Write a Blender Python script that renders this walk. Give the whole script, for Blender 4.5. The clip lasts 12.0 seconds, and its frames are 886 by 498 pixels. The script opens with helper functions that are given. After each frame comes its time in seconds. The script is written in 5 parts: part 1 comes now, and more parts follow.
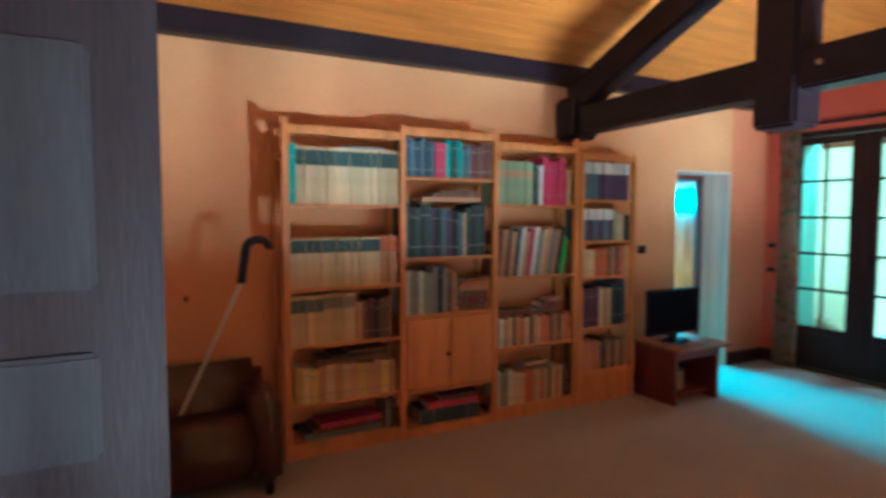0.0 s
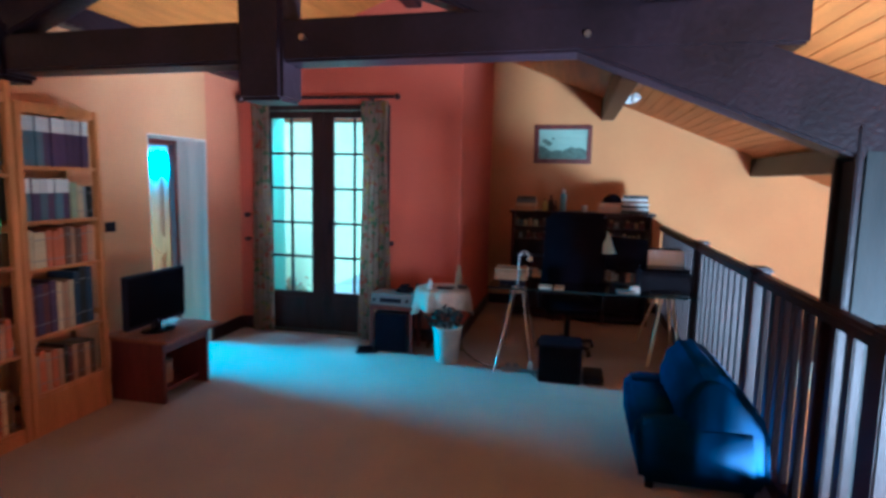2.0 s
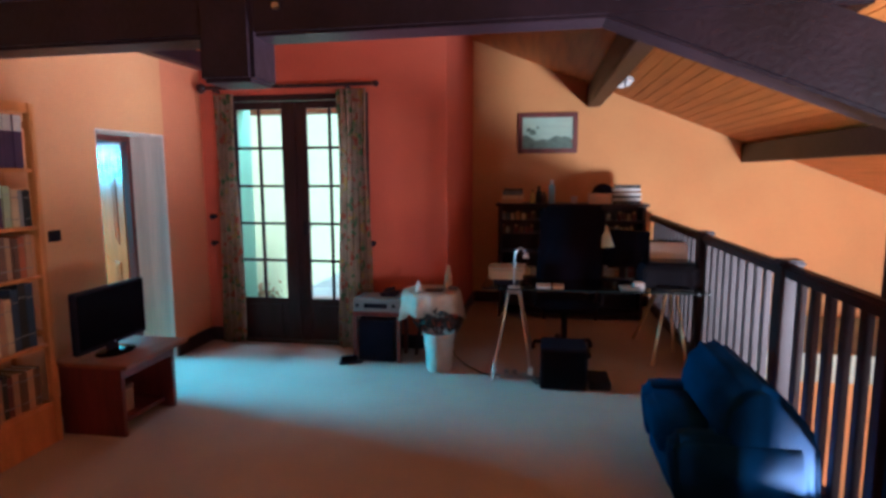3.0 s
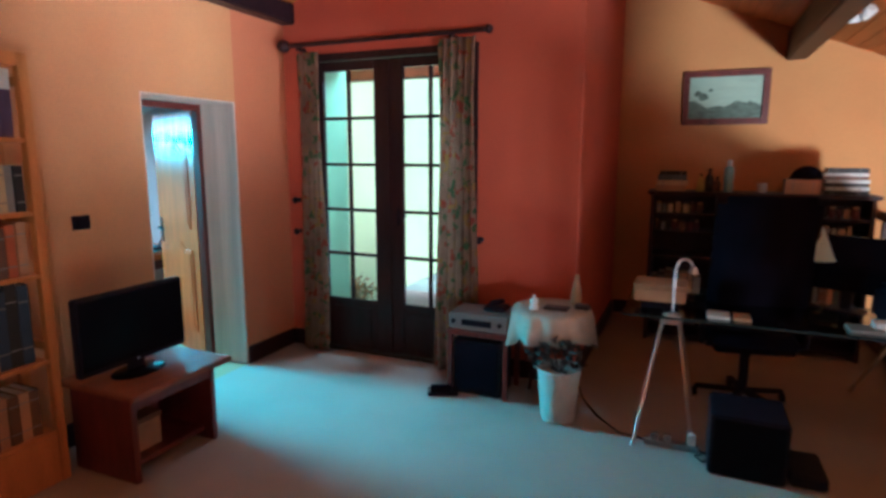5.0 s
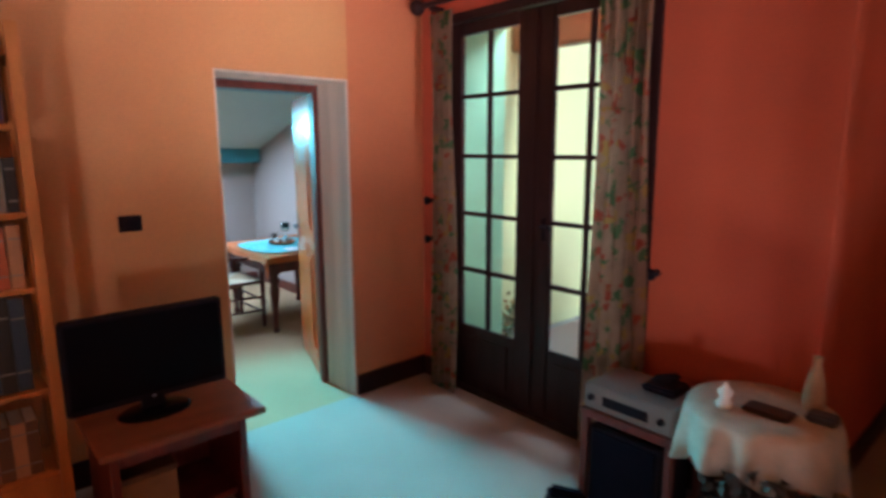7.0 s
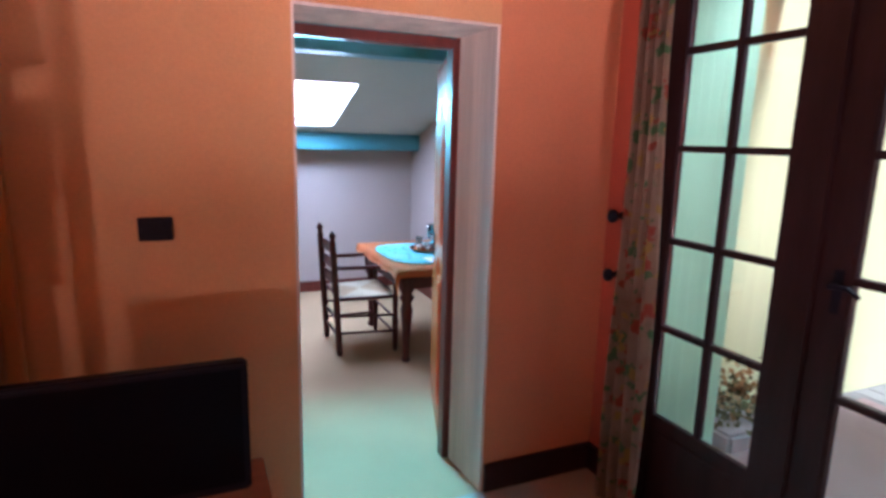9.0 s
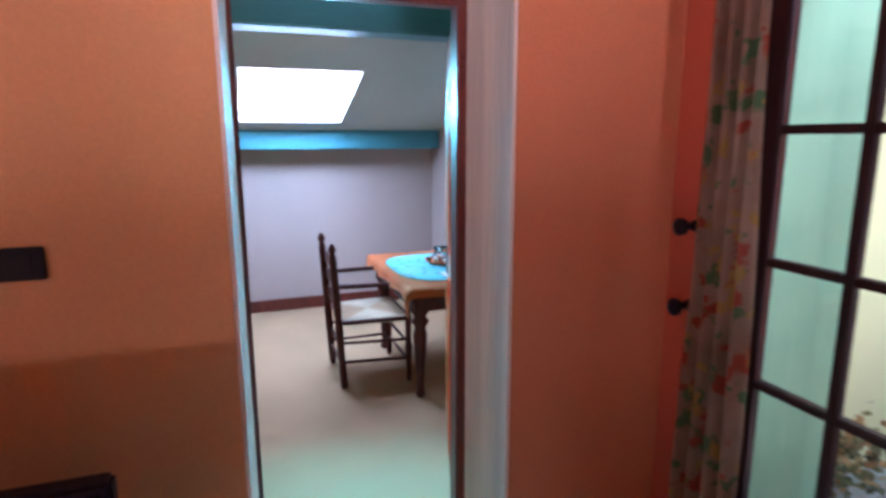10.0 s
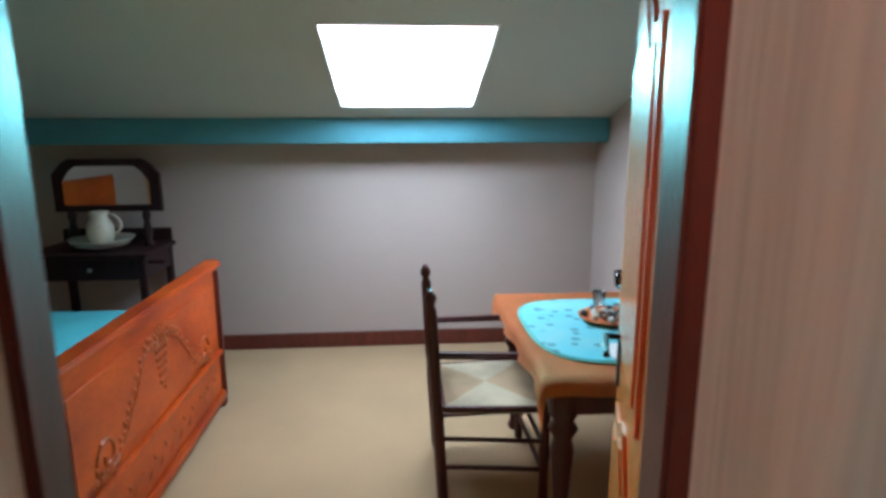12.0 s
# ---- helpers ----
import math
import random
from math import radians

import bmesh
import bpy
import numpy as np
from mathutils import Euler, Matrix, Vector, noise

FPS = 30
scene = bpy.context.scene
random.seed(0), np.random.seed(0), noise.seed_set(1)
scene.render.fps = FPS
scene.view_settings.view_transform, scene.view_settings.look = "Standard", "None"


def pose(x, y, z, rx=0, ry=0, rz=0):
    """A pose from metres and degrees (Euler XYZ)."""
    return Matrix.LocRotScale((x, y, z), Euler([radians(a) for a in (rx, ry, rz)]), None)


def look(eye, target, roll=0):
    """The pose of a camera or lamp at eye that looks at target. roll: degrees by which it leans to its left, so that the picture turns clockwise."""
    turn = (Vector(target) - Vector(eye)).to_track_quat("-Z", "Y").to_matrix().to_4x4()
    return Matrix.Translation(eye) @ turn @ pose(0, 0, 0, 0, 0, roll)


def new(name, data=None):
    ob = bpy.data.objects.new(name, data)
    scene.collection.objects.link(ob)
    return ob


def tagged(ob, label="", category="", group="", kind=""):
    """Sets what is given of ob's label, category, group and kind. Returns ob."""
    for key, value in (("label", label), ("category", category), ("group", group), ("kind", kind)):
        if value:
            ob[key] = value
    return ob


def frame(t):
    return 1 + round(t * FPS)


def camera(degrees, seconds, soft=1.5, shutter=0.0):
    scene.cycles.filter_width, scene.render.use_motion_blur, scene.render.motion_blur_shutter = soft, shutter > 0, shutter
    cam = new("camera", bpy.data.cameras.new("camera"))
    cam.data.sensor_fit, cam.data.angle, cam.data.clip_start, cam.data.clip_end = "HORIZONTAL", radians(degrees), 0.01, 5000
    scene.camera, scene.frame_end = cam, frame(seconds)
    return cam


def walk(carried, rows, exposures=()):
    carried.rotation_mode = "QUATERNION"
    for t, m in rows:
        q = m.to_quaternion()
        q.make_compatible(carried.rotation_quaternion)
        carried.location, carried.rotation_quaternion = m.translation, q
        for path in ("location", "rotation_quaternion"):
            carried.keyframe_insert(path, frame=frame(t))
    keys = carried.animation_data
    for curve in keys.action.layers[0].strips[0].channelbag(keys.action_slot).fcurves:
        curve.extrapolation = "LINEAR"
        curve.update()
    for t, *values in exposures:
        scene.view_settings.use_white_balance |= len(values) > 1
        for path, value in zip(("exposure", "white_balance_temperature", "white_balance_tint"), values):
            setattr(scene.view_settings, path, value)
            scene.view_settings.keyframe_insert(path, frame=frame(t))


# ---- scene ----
cam = camera(75.2, 12.0, soft=3.2, shutter=0.5)
PATH = [
    (0, (-0.103, 0.014, 1.635), (-1.875, 0.934, 1.514), 0.1),
    (0.5, (-0.262, -0.057, 1.66), (-1.773, 1.244, 1.502), 0.7),
    (1, (-0.407, -0.014, 1.706), (-1.566, 1.6, 1.471), 1.4),
    (1.5, (-0.48, 0.179, 1.725), (-1.177, 2.038, 1.483), 1.9),
    (2, (-0.537, 0.36, 1.722), (-0.966, 2.299, 1.486), 1.2),
    (2.5, (-0.703, 0.577, 1.72), (-1.032, 2.536, 1.483), 1.0),
    (3, (-0.805, 0.756, 1.714), (-1.126, 2.713, 1.458), -0.2),
    (3.5, (-0.81, 1.066, 1.68), (-1.231, 3.001, 1.406), -0.5),
    (5.5, (-0.961, 2.472, 1.683), (-1.867, 4.223, 1.344), 0.4),
    (6, (-0.913, 2.89, 1.695), (-1.961, 4.556, 1.339), 0.4),
    (6.5, (-0.937, 3.255, 1.68), (-2.161, 4.796, 1.326), -0.4),
    (7, (-1.017, 3.566, 1.663), (-2.485, 4.879, 1.315), -0.2),
    (7.5, (-1.211, 3.794, 1.624), (-2.836, 4.906, 1.272), 1.1),
    (9.5, (-2.299, 4.609, 1.612), (-4.117, 5.353, 1.236), 0.7),
    (10, (-2.585, 4.784, 1.584), (-4.431, 5.454, 1.206), -0.1),
    (10.5, (-2.909, 4.951, 1.572), (-4.826, 5.376, 1.191), -0.1),
    (11, (-3.235, 5.032, 1.56), (-5.176, 5.308, 1.167), -0.5),
    (11.5, (-3.567, 5.119, 1.557), (-5.509, 5.388, 1.164), -0.9),
    (12, (-3.884, 5.22, 1.557), (-5.84, 5.361, 1.161), -0.2),
]
walk(cam, [(t, look(eye, target, roll)) for t, eye, target, roll in PATH],
     exposures=[(0.0, 0.95, 3800, -18), (0.6, 0.55, 3600, -24), (1.5, 0.65, 3500, -22), (2.0, 0.8, 3600, -2), (2.5, 0.65, 4450, 14), (3.0, 0.6, 4600, 18), (3.5, 0.65, 4450, 8), (5.5, 0.5, 4800, 13), (7.0, 0.4, 5500, 27), (9.5, 0.55, 5550, 48), (10.4, 0.3, 5300, 42), (11.0, -0.12, 5050, 8), (11.5, 0.05, 5750, 20), (12.0, 0.25, 6400, 34)])

# ---- light ----
world = bpy.data.worlds.new("sky")
scene.world = world
world.use_nodes = True
wn = world.node_tree.nodes
sky = wn.new("ShaderNodeTexSky")
sky.sky_type, sky.sun_disc = "NISHITA", False
sky.sun_elevation, sky.sun_rotation = radians(56), radians(80)
world.node_tree.links.new(sky.outputs[0], wn["Background"].inputs[0])
wn["Background"].inputs[1].default_value = 0.15


def sun_lamp():
    d = bpy.data.lights.new("sun", "SUN")
    d.energy, d.angle, d.color = 4.5, radians(12), (1.0, 0.95, 0.85)
    ob = new("sun", d)
    ob.matrix_world = look((0, 0, 0), (-0.55, -0.1, -0.83))


def window_lamp(name, eye, target, w, h, energy, color):
    d = bpy.data.lights.new(name, "AREA")
    d.shape, d.size, d.size_y, d.energy, d.color = "RECTANGLE", w, h, energy, color
    ob = new(name, d)
    ob.matrix_world = look(eye, target)
    return ob


SY = -0.85                      # south wall face
sun_lamp()
stair = window_lamp("stair_window_light", (3.45, 4.5, -1.0), (-4.0, 1.3, 1.2), 1.2, 0.85, 520, (1.0, 0.87, 0.70))
stair.data.spread = radians(82)
hall = window_lamp("hall_window_light", (3.05, SY + 0.02, -0.28), (0.0, 8.4, 1.7), 0.6, 0.7, 205, (1.0, 0.87, 0.68))
hall.data.spread = radians(110)
window_lamp("french_door_light", (-3.15, 7.3, 2.95), (-3.1, 3.6, 0.0), 0.9, 0.6, 45, (0.75, 1.0, 0.9))
window_lamp("skylight_light", (-7.105, 5.265, 1.921), (-6.792, 5.265, 0.971), 0.8, 0.9, 34, (0.45, 0.92, 1.0))
slant = window_lamp("skylight_low_sky", (-7.06, 5.265, 1.885), (-2.4, 5.1, 0.0), 0.7, 0.1, 35, (0.11, 0.86, 0.86))
slant.data.spread = radians(58)

# ---- materials ----


def mat(name, base, rough=0.6, var=0.15, scale=6.0, fine=60.0, bump=0.1, metal=0.0, spec=0.5, tint=None, stretch=(1, 1, 1), obj_random=0.0, sheen=0.0):
    """Two scales of colour noise, fine bump; tint: the second colour that the large noise goes to."""
    m = bpy.data.materials.new(name)
    m.use_nodes = True
    n, l = m.node_tree.nodes, m.node_tree.links
    b = n["Principled BSDF"]
    b.inputs["Roughness"].default_value, b.inputs["Metallic"].default_value = rough, metal
    b.inputs["Specular IOR Level"].default_value = spec
    tc = n.new("ShaderNodeTexCoord")
    mp = n.new("ShaderNodeMapping")
    mp.inputs["Scale"].default_value = stretch
    l.new(tc.outputs["Object"], mp.inputs[0])
    big, small = n.new("ShaderNodeTexNoise"), n.new("ShaderNodeTexNoise")
    big.inputs["Scale"].default_value, big.inputs["Detail"].default_value = scale, 4
    small.inputs["Scale"].default_value, small.inputs["Detail"].default_value = fine, 3
    l.new(mp.outputs[0], big.inputs[0]), l.new(mp.outputs[0], small.inputs[0])
    mix = n.new("ShaderNodeMix")
    mix.data_type = "RGBA"
    dark = tint or tuple(c * (1 - var * 1.6) for c in base)
    mix.inputs[6].default_value, mix.inputs[7].default_value = (*dark, 1), (*base, 1)
    ramp = n.new("ShaderNodeMapRange")
    ramp.inputs[1].default_value, ramp.inputs[2].default_value = 0.3, 0.65
    l.new(big.outputs[0], ramp.inputs[0]), l.new(ramp.outputs[0], mix.inputs[0])
    hsv = n.new("ShaderNodeHueSaturation")
    l.new(mix.outputs[2], hsv.inputs["Color"])
    val = n.new("ShaderNodeMapRange")
    val.inputs[3].default_value, val.inputs[4].default_value = 1 - var, 1 + var
    l.new(small.outputs[0], val.inputs[0])
    out = val.outputs[0]
    if obj_random:
        info, rnd, mul = n.new("ShaderNodeObjectInfo"), n.new("ShaderNodeMapRange"), n.new("ShaderNodeMath")
        rnd.inputs[3].default_value, rnd.inputs[4].default_value = 1 - obj_random, 1 + obj_random
        mul.operation = "MULTIPLY"
        l.new(info.outputs["Random"], rnd.inputs[0]), l.new(rnd.outputs[0], mul.inputs[0]), l.new(out, mul.inputs[1])
        out = mul.outputs[0]
    l.new(out, hsv.inputs["Value"]), l.new(hsv.outputs[0], b.inputs["Base Color"])
    bp = n.new("ShaderNodeBump")
    bp.inputs["Strength"].default_value, bp.inputs["Distance"].default_value = bump, 0.01
    l.new(small.outputs[0], bp.inputs["Height"]), l.new(bp.outputs[0], b.inputs["Normal"])
    if sheen:
        b.inputs["Sheen Weight"].default_value = sheen
    return m


def glass_mat(name, color=(1, 1, 1), rough=0.0):
    m = bpy.data.materials.new(name)
    m.use_nodes = True
    b = m.node_tree.nodes["Principled BSDF"]
    b.inputs["Base Color"].default_value, b.inputs["Roughness"].default_value = (*color, 1), rough
    b.inputs["Transmission Weight"].default_value, b.inputs["IOR"].default_value = 1.0, 1.45
    return m


def glow_mat(name, color, strength):
    m = bpy.data.materials.new(name)
    m.use_nodes = True
    n, l = m.node_tree.nodes, m.node_tree.links
    e = n.new("ShaderNodeEmission")
    e.inputs[0].default_value, e.inputs[1].default_value = (*color, 1), strength
    l.new(e.outputs[0], n["Material Output"].inputs[0])
    return m


M_WALL = mat("salmon_plaster", (0.52, 0.102, 0.044), 0.85, 0.10, 1.2, 90, 0.16, tint=(0.46, 0.080, 0.039))
M_WALLY = mat("ochre_plaster", (0.60, 0.295, 0.117), 0.85, 0.10, 1.2, 90, 0.16, tint=(0.55, 0.245, 0.097))
M_GABLE = mat("orange_beige_plaster", (0.62, 0.315, 0.105), 0.85, 0.10, 1.2, 90, 0.16, tint=(0.57, 0.27, 0.088))
# Ochre plaster with the north corner's red bounce and shade put into its colour.
M_WALLM = mat("bounce_tinted_plaster", (0.56, 0.192, 0.077), 0.85, 0.10, 1.2, 90, 0.16, tint=(0.505, 0.155, 0.066))
M_BEDWALL = mat("mauve_wallpaper", (0.47, 0.38, 0.345), 0.85, 0.05, 1.0, 120, 0.1)
M_REVEAL = mat("rough_white_plaster", (0.76, 0.63, 0.55), 0.75, 0.2, 3, 30, 0.35, stretch=(3, 3, 0.12))
M_BEDCEIL = mat("pale_ceiling_board", (0.50, 0.58, 0.55), 0.8, 0.04, 1.5, 80, 0.08)
# The beams are pale; the skylight's blue is put into this colour.
M_BEDBEAM = mat("blue_lit_beam", (0.06, 0.32, 0.40), 0.4, 0.12, 3, 50, 0.15, stretch=(3, 0.5, 3))
M_CARPET = mat("grey_carpet", (0.38, 0.32, 0.28), 0.95, 0.14, 1.3, 260, 0.5, tint=(0.34, 0.27, 0.235))
M_BEDCARPET = mat("tan_carpet", (0.46, 0.29, 0.16), 0.95, 0.1, 1.3, 260, 0.5)
M_LOWER = mat("pale_floor_tiles", (0.50, 0.46, 0.40), 0.5, 0.12, 4, 60, 0.1)
M_BEAM = mat("dark_stained_beam", (0.019, 0.010, 0.015), 0.4, 0.3, 3, 40, 0.3, spec=0.22)
M_BOARD = mat("varnished_pine_boards", (0.52, 0.175, 0.018), 0.5, 0.2, 2.5, 40, 0.12, stretch=(6, 0.5, 6), obj_random=0.1)
M_PINE = mat("varnished_pine", (0.60, 0.235, 0.05), 0.42, 0.18, 3, 50, 0.1, stretch=(4, 4, 0.6))
M_DKWOOD = mat("dark_brown_wood", (0.036, 0.013, 0.015), 0.42, 0.3, 4, 50, 0.15, spec=0.25, stretch=(4, 4, 0.6))
M_REDWOOD = mat("reddish_mahogany", (0.15, 0.026, 0.018), 0.38, 0.25, 4, 50, 0.12, stretch=(4, 4, 0.6))
M_OAK = mat("honey_wood", (0.46, 0.17, 0.045), 0.33, 0.2, 4, 50, 0.12, stretch=(0.6, 4, 4))
M_BLACK = mat("black_plastic", (0.014, 0.011, 0.019), 0.45, 0.2, 6, 80, 0.08, spec=0.1)
M_DKFAB = mat("black_fabric", (0.010, 0.008, 0.016), 0.9, 0.2, 6, 300, 0.3, spec=0.03)
M_STEEL = mat("brushed_steel", (0.55, 0.55, 0.55), 0.3, 0.1, 6, 90, 0.05, metal=1.0)
M_BLUE = mat("blue_velour", (0.003, 0.027, 0.082), 0.9, 0.2, 5, 220, 0.3, spec=0.06)
M_WHITE = mat("white_paint", (0.72, 0.72, 0.70), 0.55, 0.06, 4, 60, 0.08)
M_GLASS = glass_mat("window_glass")
M_SKYGLOW = glow_mat("skylight_daylight", (0.93, 0.97, 1.0), 8.0)

# ---- builders ----


def box(bm, x0, x1, y0, y1, z0, z1, bev=0.0):
    r = bmesh.ops.create_cube(bm, size=1.0, matrix=Matrix.LocRotScale(((x0 + x1) / 2, (y0 + y1) / 2, (z0 + z1) / 2), None, (abs(x1 - x0), abs(y1 - y0), abs(z1 - z0))))
    if bev:
        es = {e for v in r["verts"] for e in v.link_edges}
        bmesh.ops.bevel(bm, geom=list(es), offset=bev, segments=2, affect="EDGES")
    return bm


def B(*a, **k):
    return box(bmesh.new(), *a, **k)


def beam(bm, p, q, w, h, up=(0, 0, 1), bev=0.0):
    """A bar from p to q, w across and h in the up direction, about its middle line."""
    p, q = Vector(p), Vector(q)
    d = (q - p).normalized()
    side = d.cross(Vector(up)).normalized()
    u = side.cross(d)
    m = Matrix((side, d, u)).transposed().to_4x4()
    m.translation = (p + q) / 2
    r = bmesh.ops.create_cube(bm, size=1.0, matrix=m @ Matrix.Diagonal((w, (q - p).length, h, 1)))
    if bev:
        es = {e for v in r["verts"] for e in v.link_edges}
        bmesh.ops.bevel(bm, geom=list(es), offset=bev, segments=2, affect="EDGES")
    return bm


def rod(bm, p, q, r0, r1=None, seg=12):
    p, q = Vector(p), Vector(q)
    m = (q - p).to_track_quat("Z", "Y").to_matrix().to_4x4()
    m.translation = (p + q) / 2
    bmesh.ops.create_cone(bm, cap_ends=True, segments=seg, radius1=r0, radius2=r0 if r1 is None else r1, depth=(q - p).length, matrix=m)
    return bm


def lathe(bm, x, y, rings, seg=20):
    """A turned body about the upright axis at x, y; rings: (radius, z) from bottom to top."""
    loops = []
    for r, z in rings:
        loops.append([bm.verts.new((x + r * math.cos(2 * math.pi * i / seg), y + r * math.sin(2 * math.pi * i / seg), z)) for i in range(seg)])
    for a, b in zip(loops, loops[1:]):
        for i in range(seg):
            f = bm.faces.new((a[i], a[(i + 1) % seg], b[(i + 1) % seg], b[i]))
            f.smooth = True
    bm.faces.new(loops[0][::-1])
    bm.faces.new(loops[-1])
    return bm


def tube(bm, pts, r, seg=8):
    """One bent bar of round section through pts."""
    pts = [Vector(p) for p in pts]
    rings = []
    for i, p in enumerate(pts):
        d = (pts[min(i + 1, len(pts) - 1)] - pts[max(i - 1, 0)]).normalized()
        a = d.cross(Vector((0.31, 0.87, 0.39))).normalized()
        b = d.cross(a)
        rings.append([bm.verts.new(p + r * (math.cos(2 * math.pi * k / seg) * a + math.sin(2 * math.pi * k / seg) * b)) for k in range(seg)])
    for p, q in zip(rings, rings[1:]):
        for k in range(seg):
            bm.faces.new((p[k], p[(k + 1) % seg], q[(k + 1) % seg], q[k])).smooth = True
    bm.faces.new(rings[0]), bm.faces.new(rings[-1][::-1])
    return bm


def prism(bm, pts, axis, a, b):
    """The outline pts drawn along an axis from a to b; pts give the other two coordinates in order."""
    def place(p, v):
        return {"x": (v, p[0], p[1]), "y": (p[0], v, p[1]), "z": (p[0], p[1], v)}[axis]
    lo, hi = [bm.verts.new(place(p, a)) for p in pts], [bm.verts.new(place(p, b)) for p in pts]
    n = len(pts)
    bm.faces.new(lo), bm.faces.new(hi[::-1])
    for i in range(n):
        bm.faces.new((lo[i], hi[i], hi[(i + 1) % n], lo[(i + 1) % n]))
    bmesh.ops.recalc_face_normals(bm, faces=bm.faces)
    return bm


def mesh_of(name, bm, material, smooth=False):
    me = bpy.data.meshes.new(name)
    bmesh.ops.recalc_face_normals(bm, faces=bm.faces)
    if smooth:
        for f in bm.faces:
            f.smooth = True
    bm.to_mesh(me)
    bm.free()
    me.materials.append(material)
    return me


def part(name, bm, material, parent, label="", smooth=False):
    ob = new(name, mesh_of(name, bm, material, smooth))
    ob.parent = parent
    if label:
        tagged(ob, label)
    return ob


def solid(name, bm, material, label, category, kind="", group="", smooth=False):
    return tagged(new(name, mesh_of(name, bm, material, smooth)), label, category, group, kind)


def thing(name, label, category, group="", at=None, kind=""):
    ob = new(name)
    ob.empty_display_size = 0.1
    if at is not None:
        ob.matrix_basis = at
    return tagged(ob, label, category, group, kind)


# ---- plan ----
WX, WT = -4.17, 0.38            # west wall face, thickness
DY0, DY1, DZ = 4.785, 5.575, 2.08   # bedroom door opening at its frame
RY0, RY1 = 4.763, 5.595         # the same opening at the room face, splayed
FY = 6.20                       # garden-door wall face
FX0, FX1, FZ = -3.96, -2.42, 2.50   # garden-door opening
CX = -1.66                      # outer corner of that wall
GY = 8.45                       # gable wall face
RX = 0.66                       # railing line
EX = 3.4                        # east wall of the stairwell
RIDX, RIDZ, SLE, SLW = -2.18, 3.65, 0.40, 0.388
BX, BY0, BY1 = -8.0, 2.2, 6.63  # bedroom far wall, side walls


def roof(x):
    return RIDZ - SLE * (x - RIDX) if x > RIDX else RIDZ - SLW * (RIDX - x)


def broof(x):
    return 1.66 + 0.33 * (x + 7.75)


# ---- structure ----
solid("floor", B(WX, RX + 0.1, SY - 1.5, GY, -0.25, 0), M_CARPET, "grey looped carpet over the upper landing", "floor", "structure")
solid("floor_bedroom", B(BX - 0.2, WX, BY0 - 0.2, BY1 + 0.2, -0.25, -0.002), M_BEDCARPET, "tan carpet of the bedroom", "floor", "structure")
solid("floor_lower", B(RX - 4, EX + 0.3, SY - 0.3, GY + 0.3, -2.75, -2.6), M_LOWER, "pale tiled floor of the storey below", "floor", "structure")
top = 3.75
bm = bmesh.new()
prism(bm, [(WX - WT, SY - 0.3), (WX, SY - 0.3), (WX, RY0), (WX - WT, DY0)], "z", -0.25, top)
prism(bm, [(WX - WT, DY0), (WX, RY0), (WX, RY1), (WX - WT, DY1)], "z", DZ, top)
solid("wall_west", bm, M_WALLY, "ochre plastered wall with the bedroom doorway", "wall", "structure")
# Same wall as wall_west; only the shade in its colour differs.
solid("wall_west_end", prism(bmesh.new(), [(WX - WT, DY1), (WX, RY1), (WX, FY + 0.6), (WX - WT, FY + 0.6)], "z", -0.25, top), M_WALLM, "ochre plastered wall end by the garden doors, red bounce put into its colour", "wall", "structure")
bm = bmesh.new()
box(bm, WX, FX0, FY, FY + 0.6, -0.25, 4)
box(bm, FX1, CX, FY, FY + 0.6, -0.25, 4)
box(bm, FX0, FX1, FY, FY + 0.6, FZ, 4)
solid("wall_north", bm, M_WALL, "salmon plastered wall round the garden doors", "wall", "structure")
solid("wall_return", B(CX - 0.35, CX, FY + 0.6, GY + 0.3, -0.25, 4), M_WALL, "salmon plastered return wall of the desk alcove", "wall", "structure")
solid("wall_gable", B(CX, EX + 0.3, GY, GY + 0.3, -2.75, 4), M_GABLE, "orange-beige plastered gable wall with a sloping top", "wall", "structure")
bm = bmesh.new()
for y0, y1, z0, z1 in ((SY - 0.3, 3.9, -2.75, 2), (5.3, GY, -2.75, 2), (3.9, 5.3, -2.75, -1.4), (3.9, 5.3, -0.45, 2)):
    box(bm, EX, EX + 0.65, y0, y1, z0, z1)
solid("wall_east", bm, M_GABLE, "plastered outer wall of the stairwell", "wall", "structure")
bm = bmesh.new()
box(bm, WX, -1.36, SY - 0.25, SY, -0.25, 4)
box(bm, -0.5, 2.7, SY - 0.25, SY, -2.75, 4)
box(bm, 2.7, 3.38, SY - 0.25, SY, -2.75, -0.68)
box(bm, 2.7, 3.38, SY - 0.25, SY, 0.12, 4)
box(bm, 3.38, EX, SY - 0.25, SY, -2.75, 4)
box(bm, -1.36, -0.5, SY - 0.25, SY, 2.05, 4)
box(bm, -1.5, -0.3, SY - 1.5, SY - 1.4, -0.25, 2.3)
solid("wall_south", bm, M_WALLY, "plastered wall behind with a doorway", "wall", "structure")
solid("wall_under_landing", B(RX - 0.1, RX + 0.08, SY, GY, -2.6, -0.25), M_GABLE, "plastered wall below the landing's edge", "wall", "structure")
# bedroom shell
bm = bmesh.new()
box(bm, BX - 0.2, BX, BY0 - 0.2, BY1 + 0.2, -0.25, 3)
solid("wall_bedroom_far", bm, M_BEDWALL, "mauve papered low wall under the sloping ceiling", "wall", "structure")
solid("wall_bedroom_north", B(BX, WX - WT, BY1, BY1 + 0.2, -0.25, 3.2), M_BEDWALL, "mauve papered side wall of the bedroom", "wall", "structure")
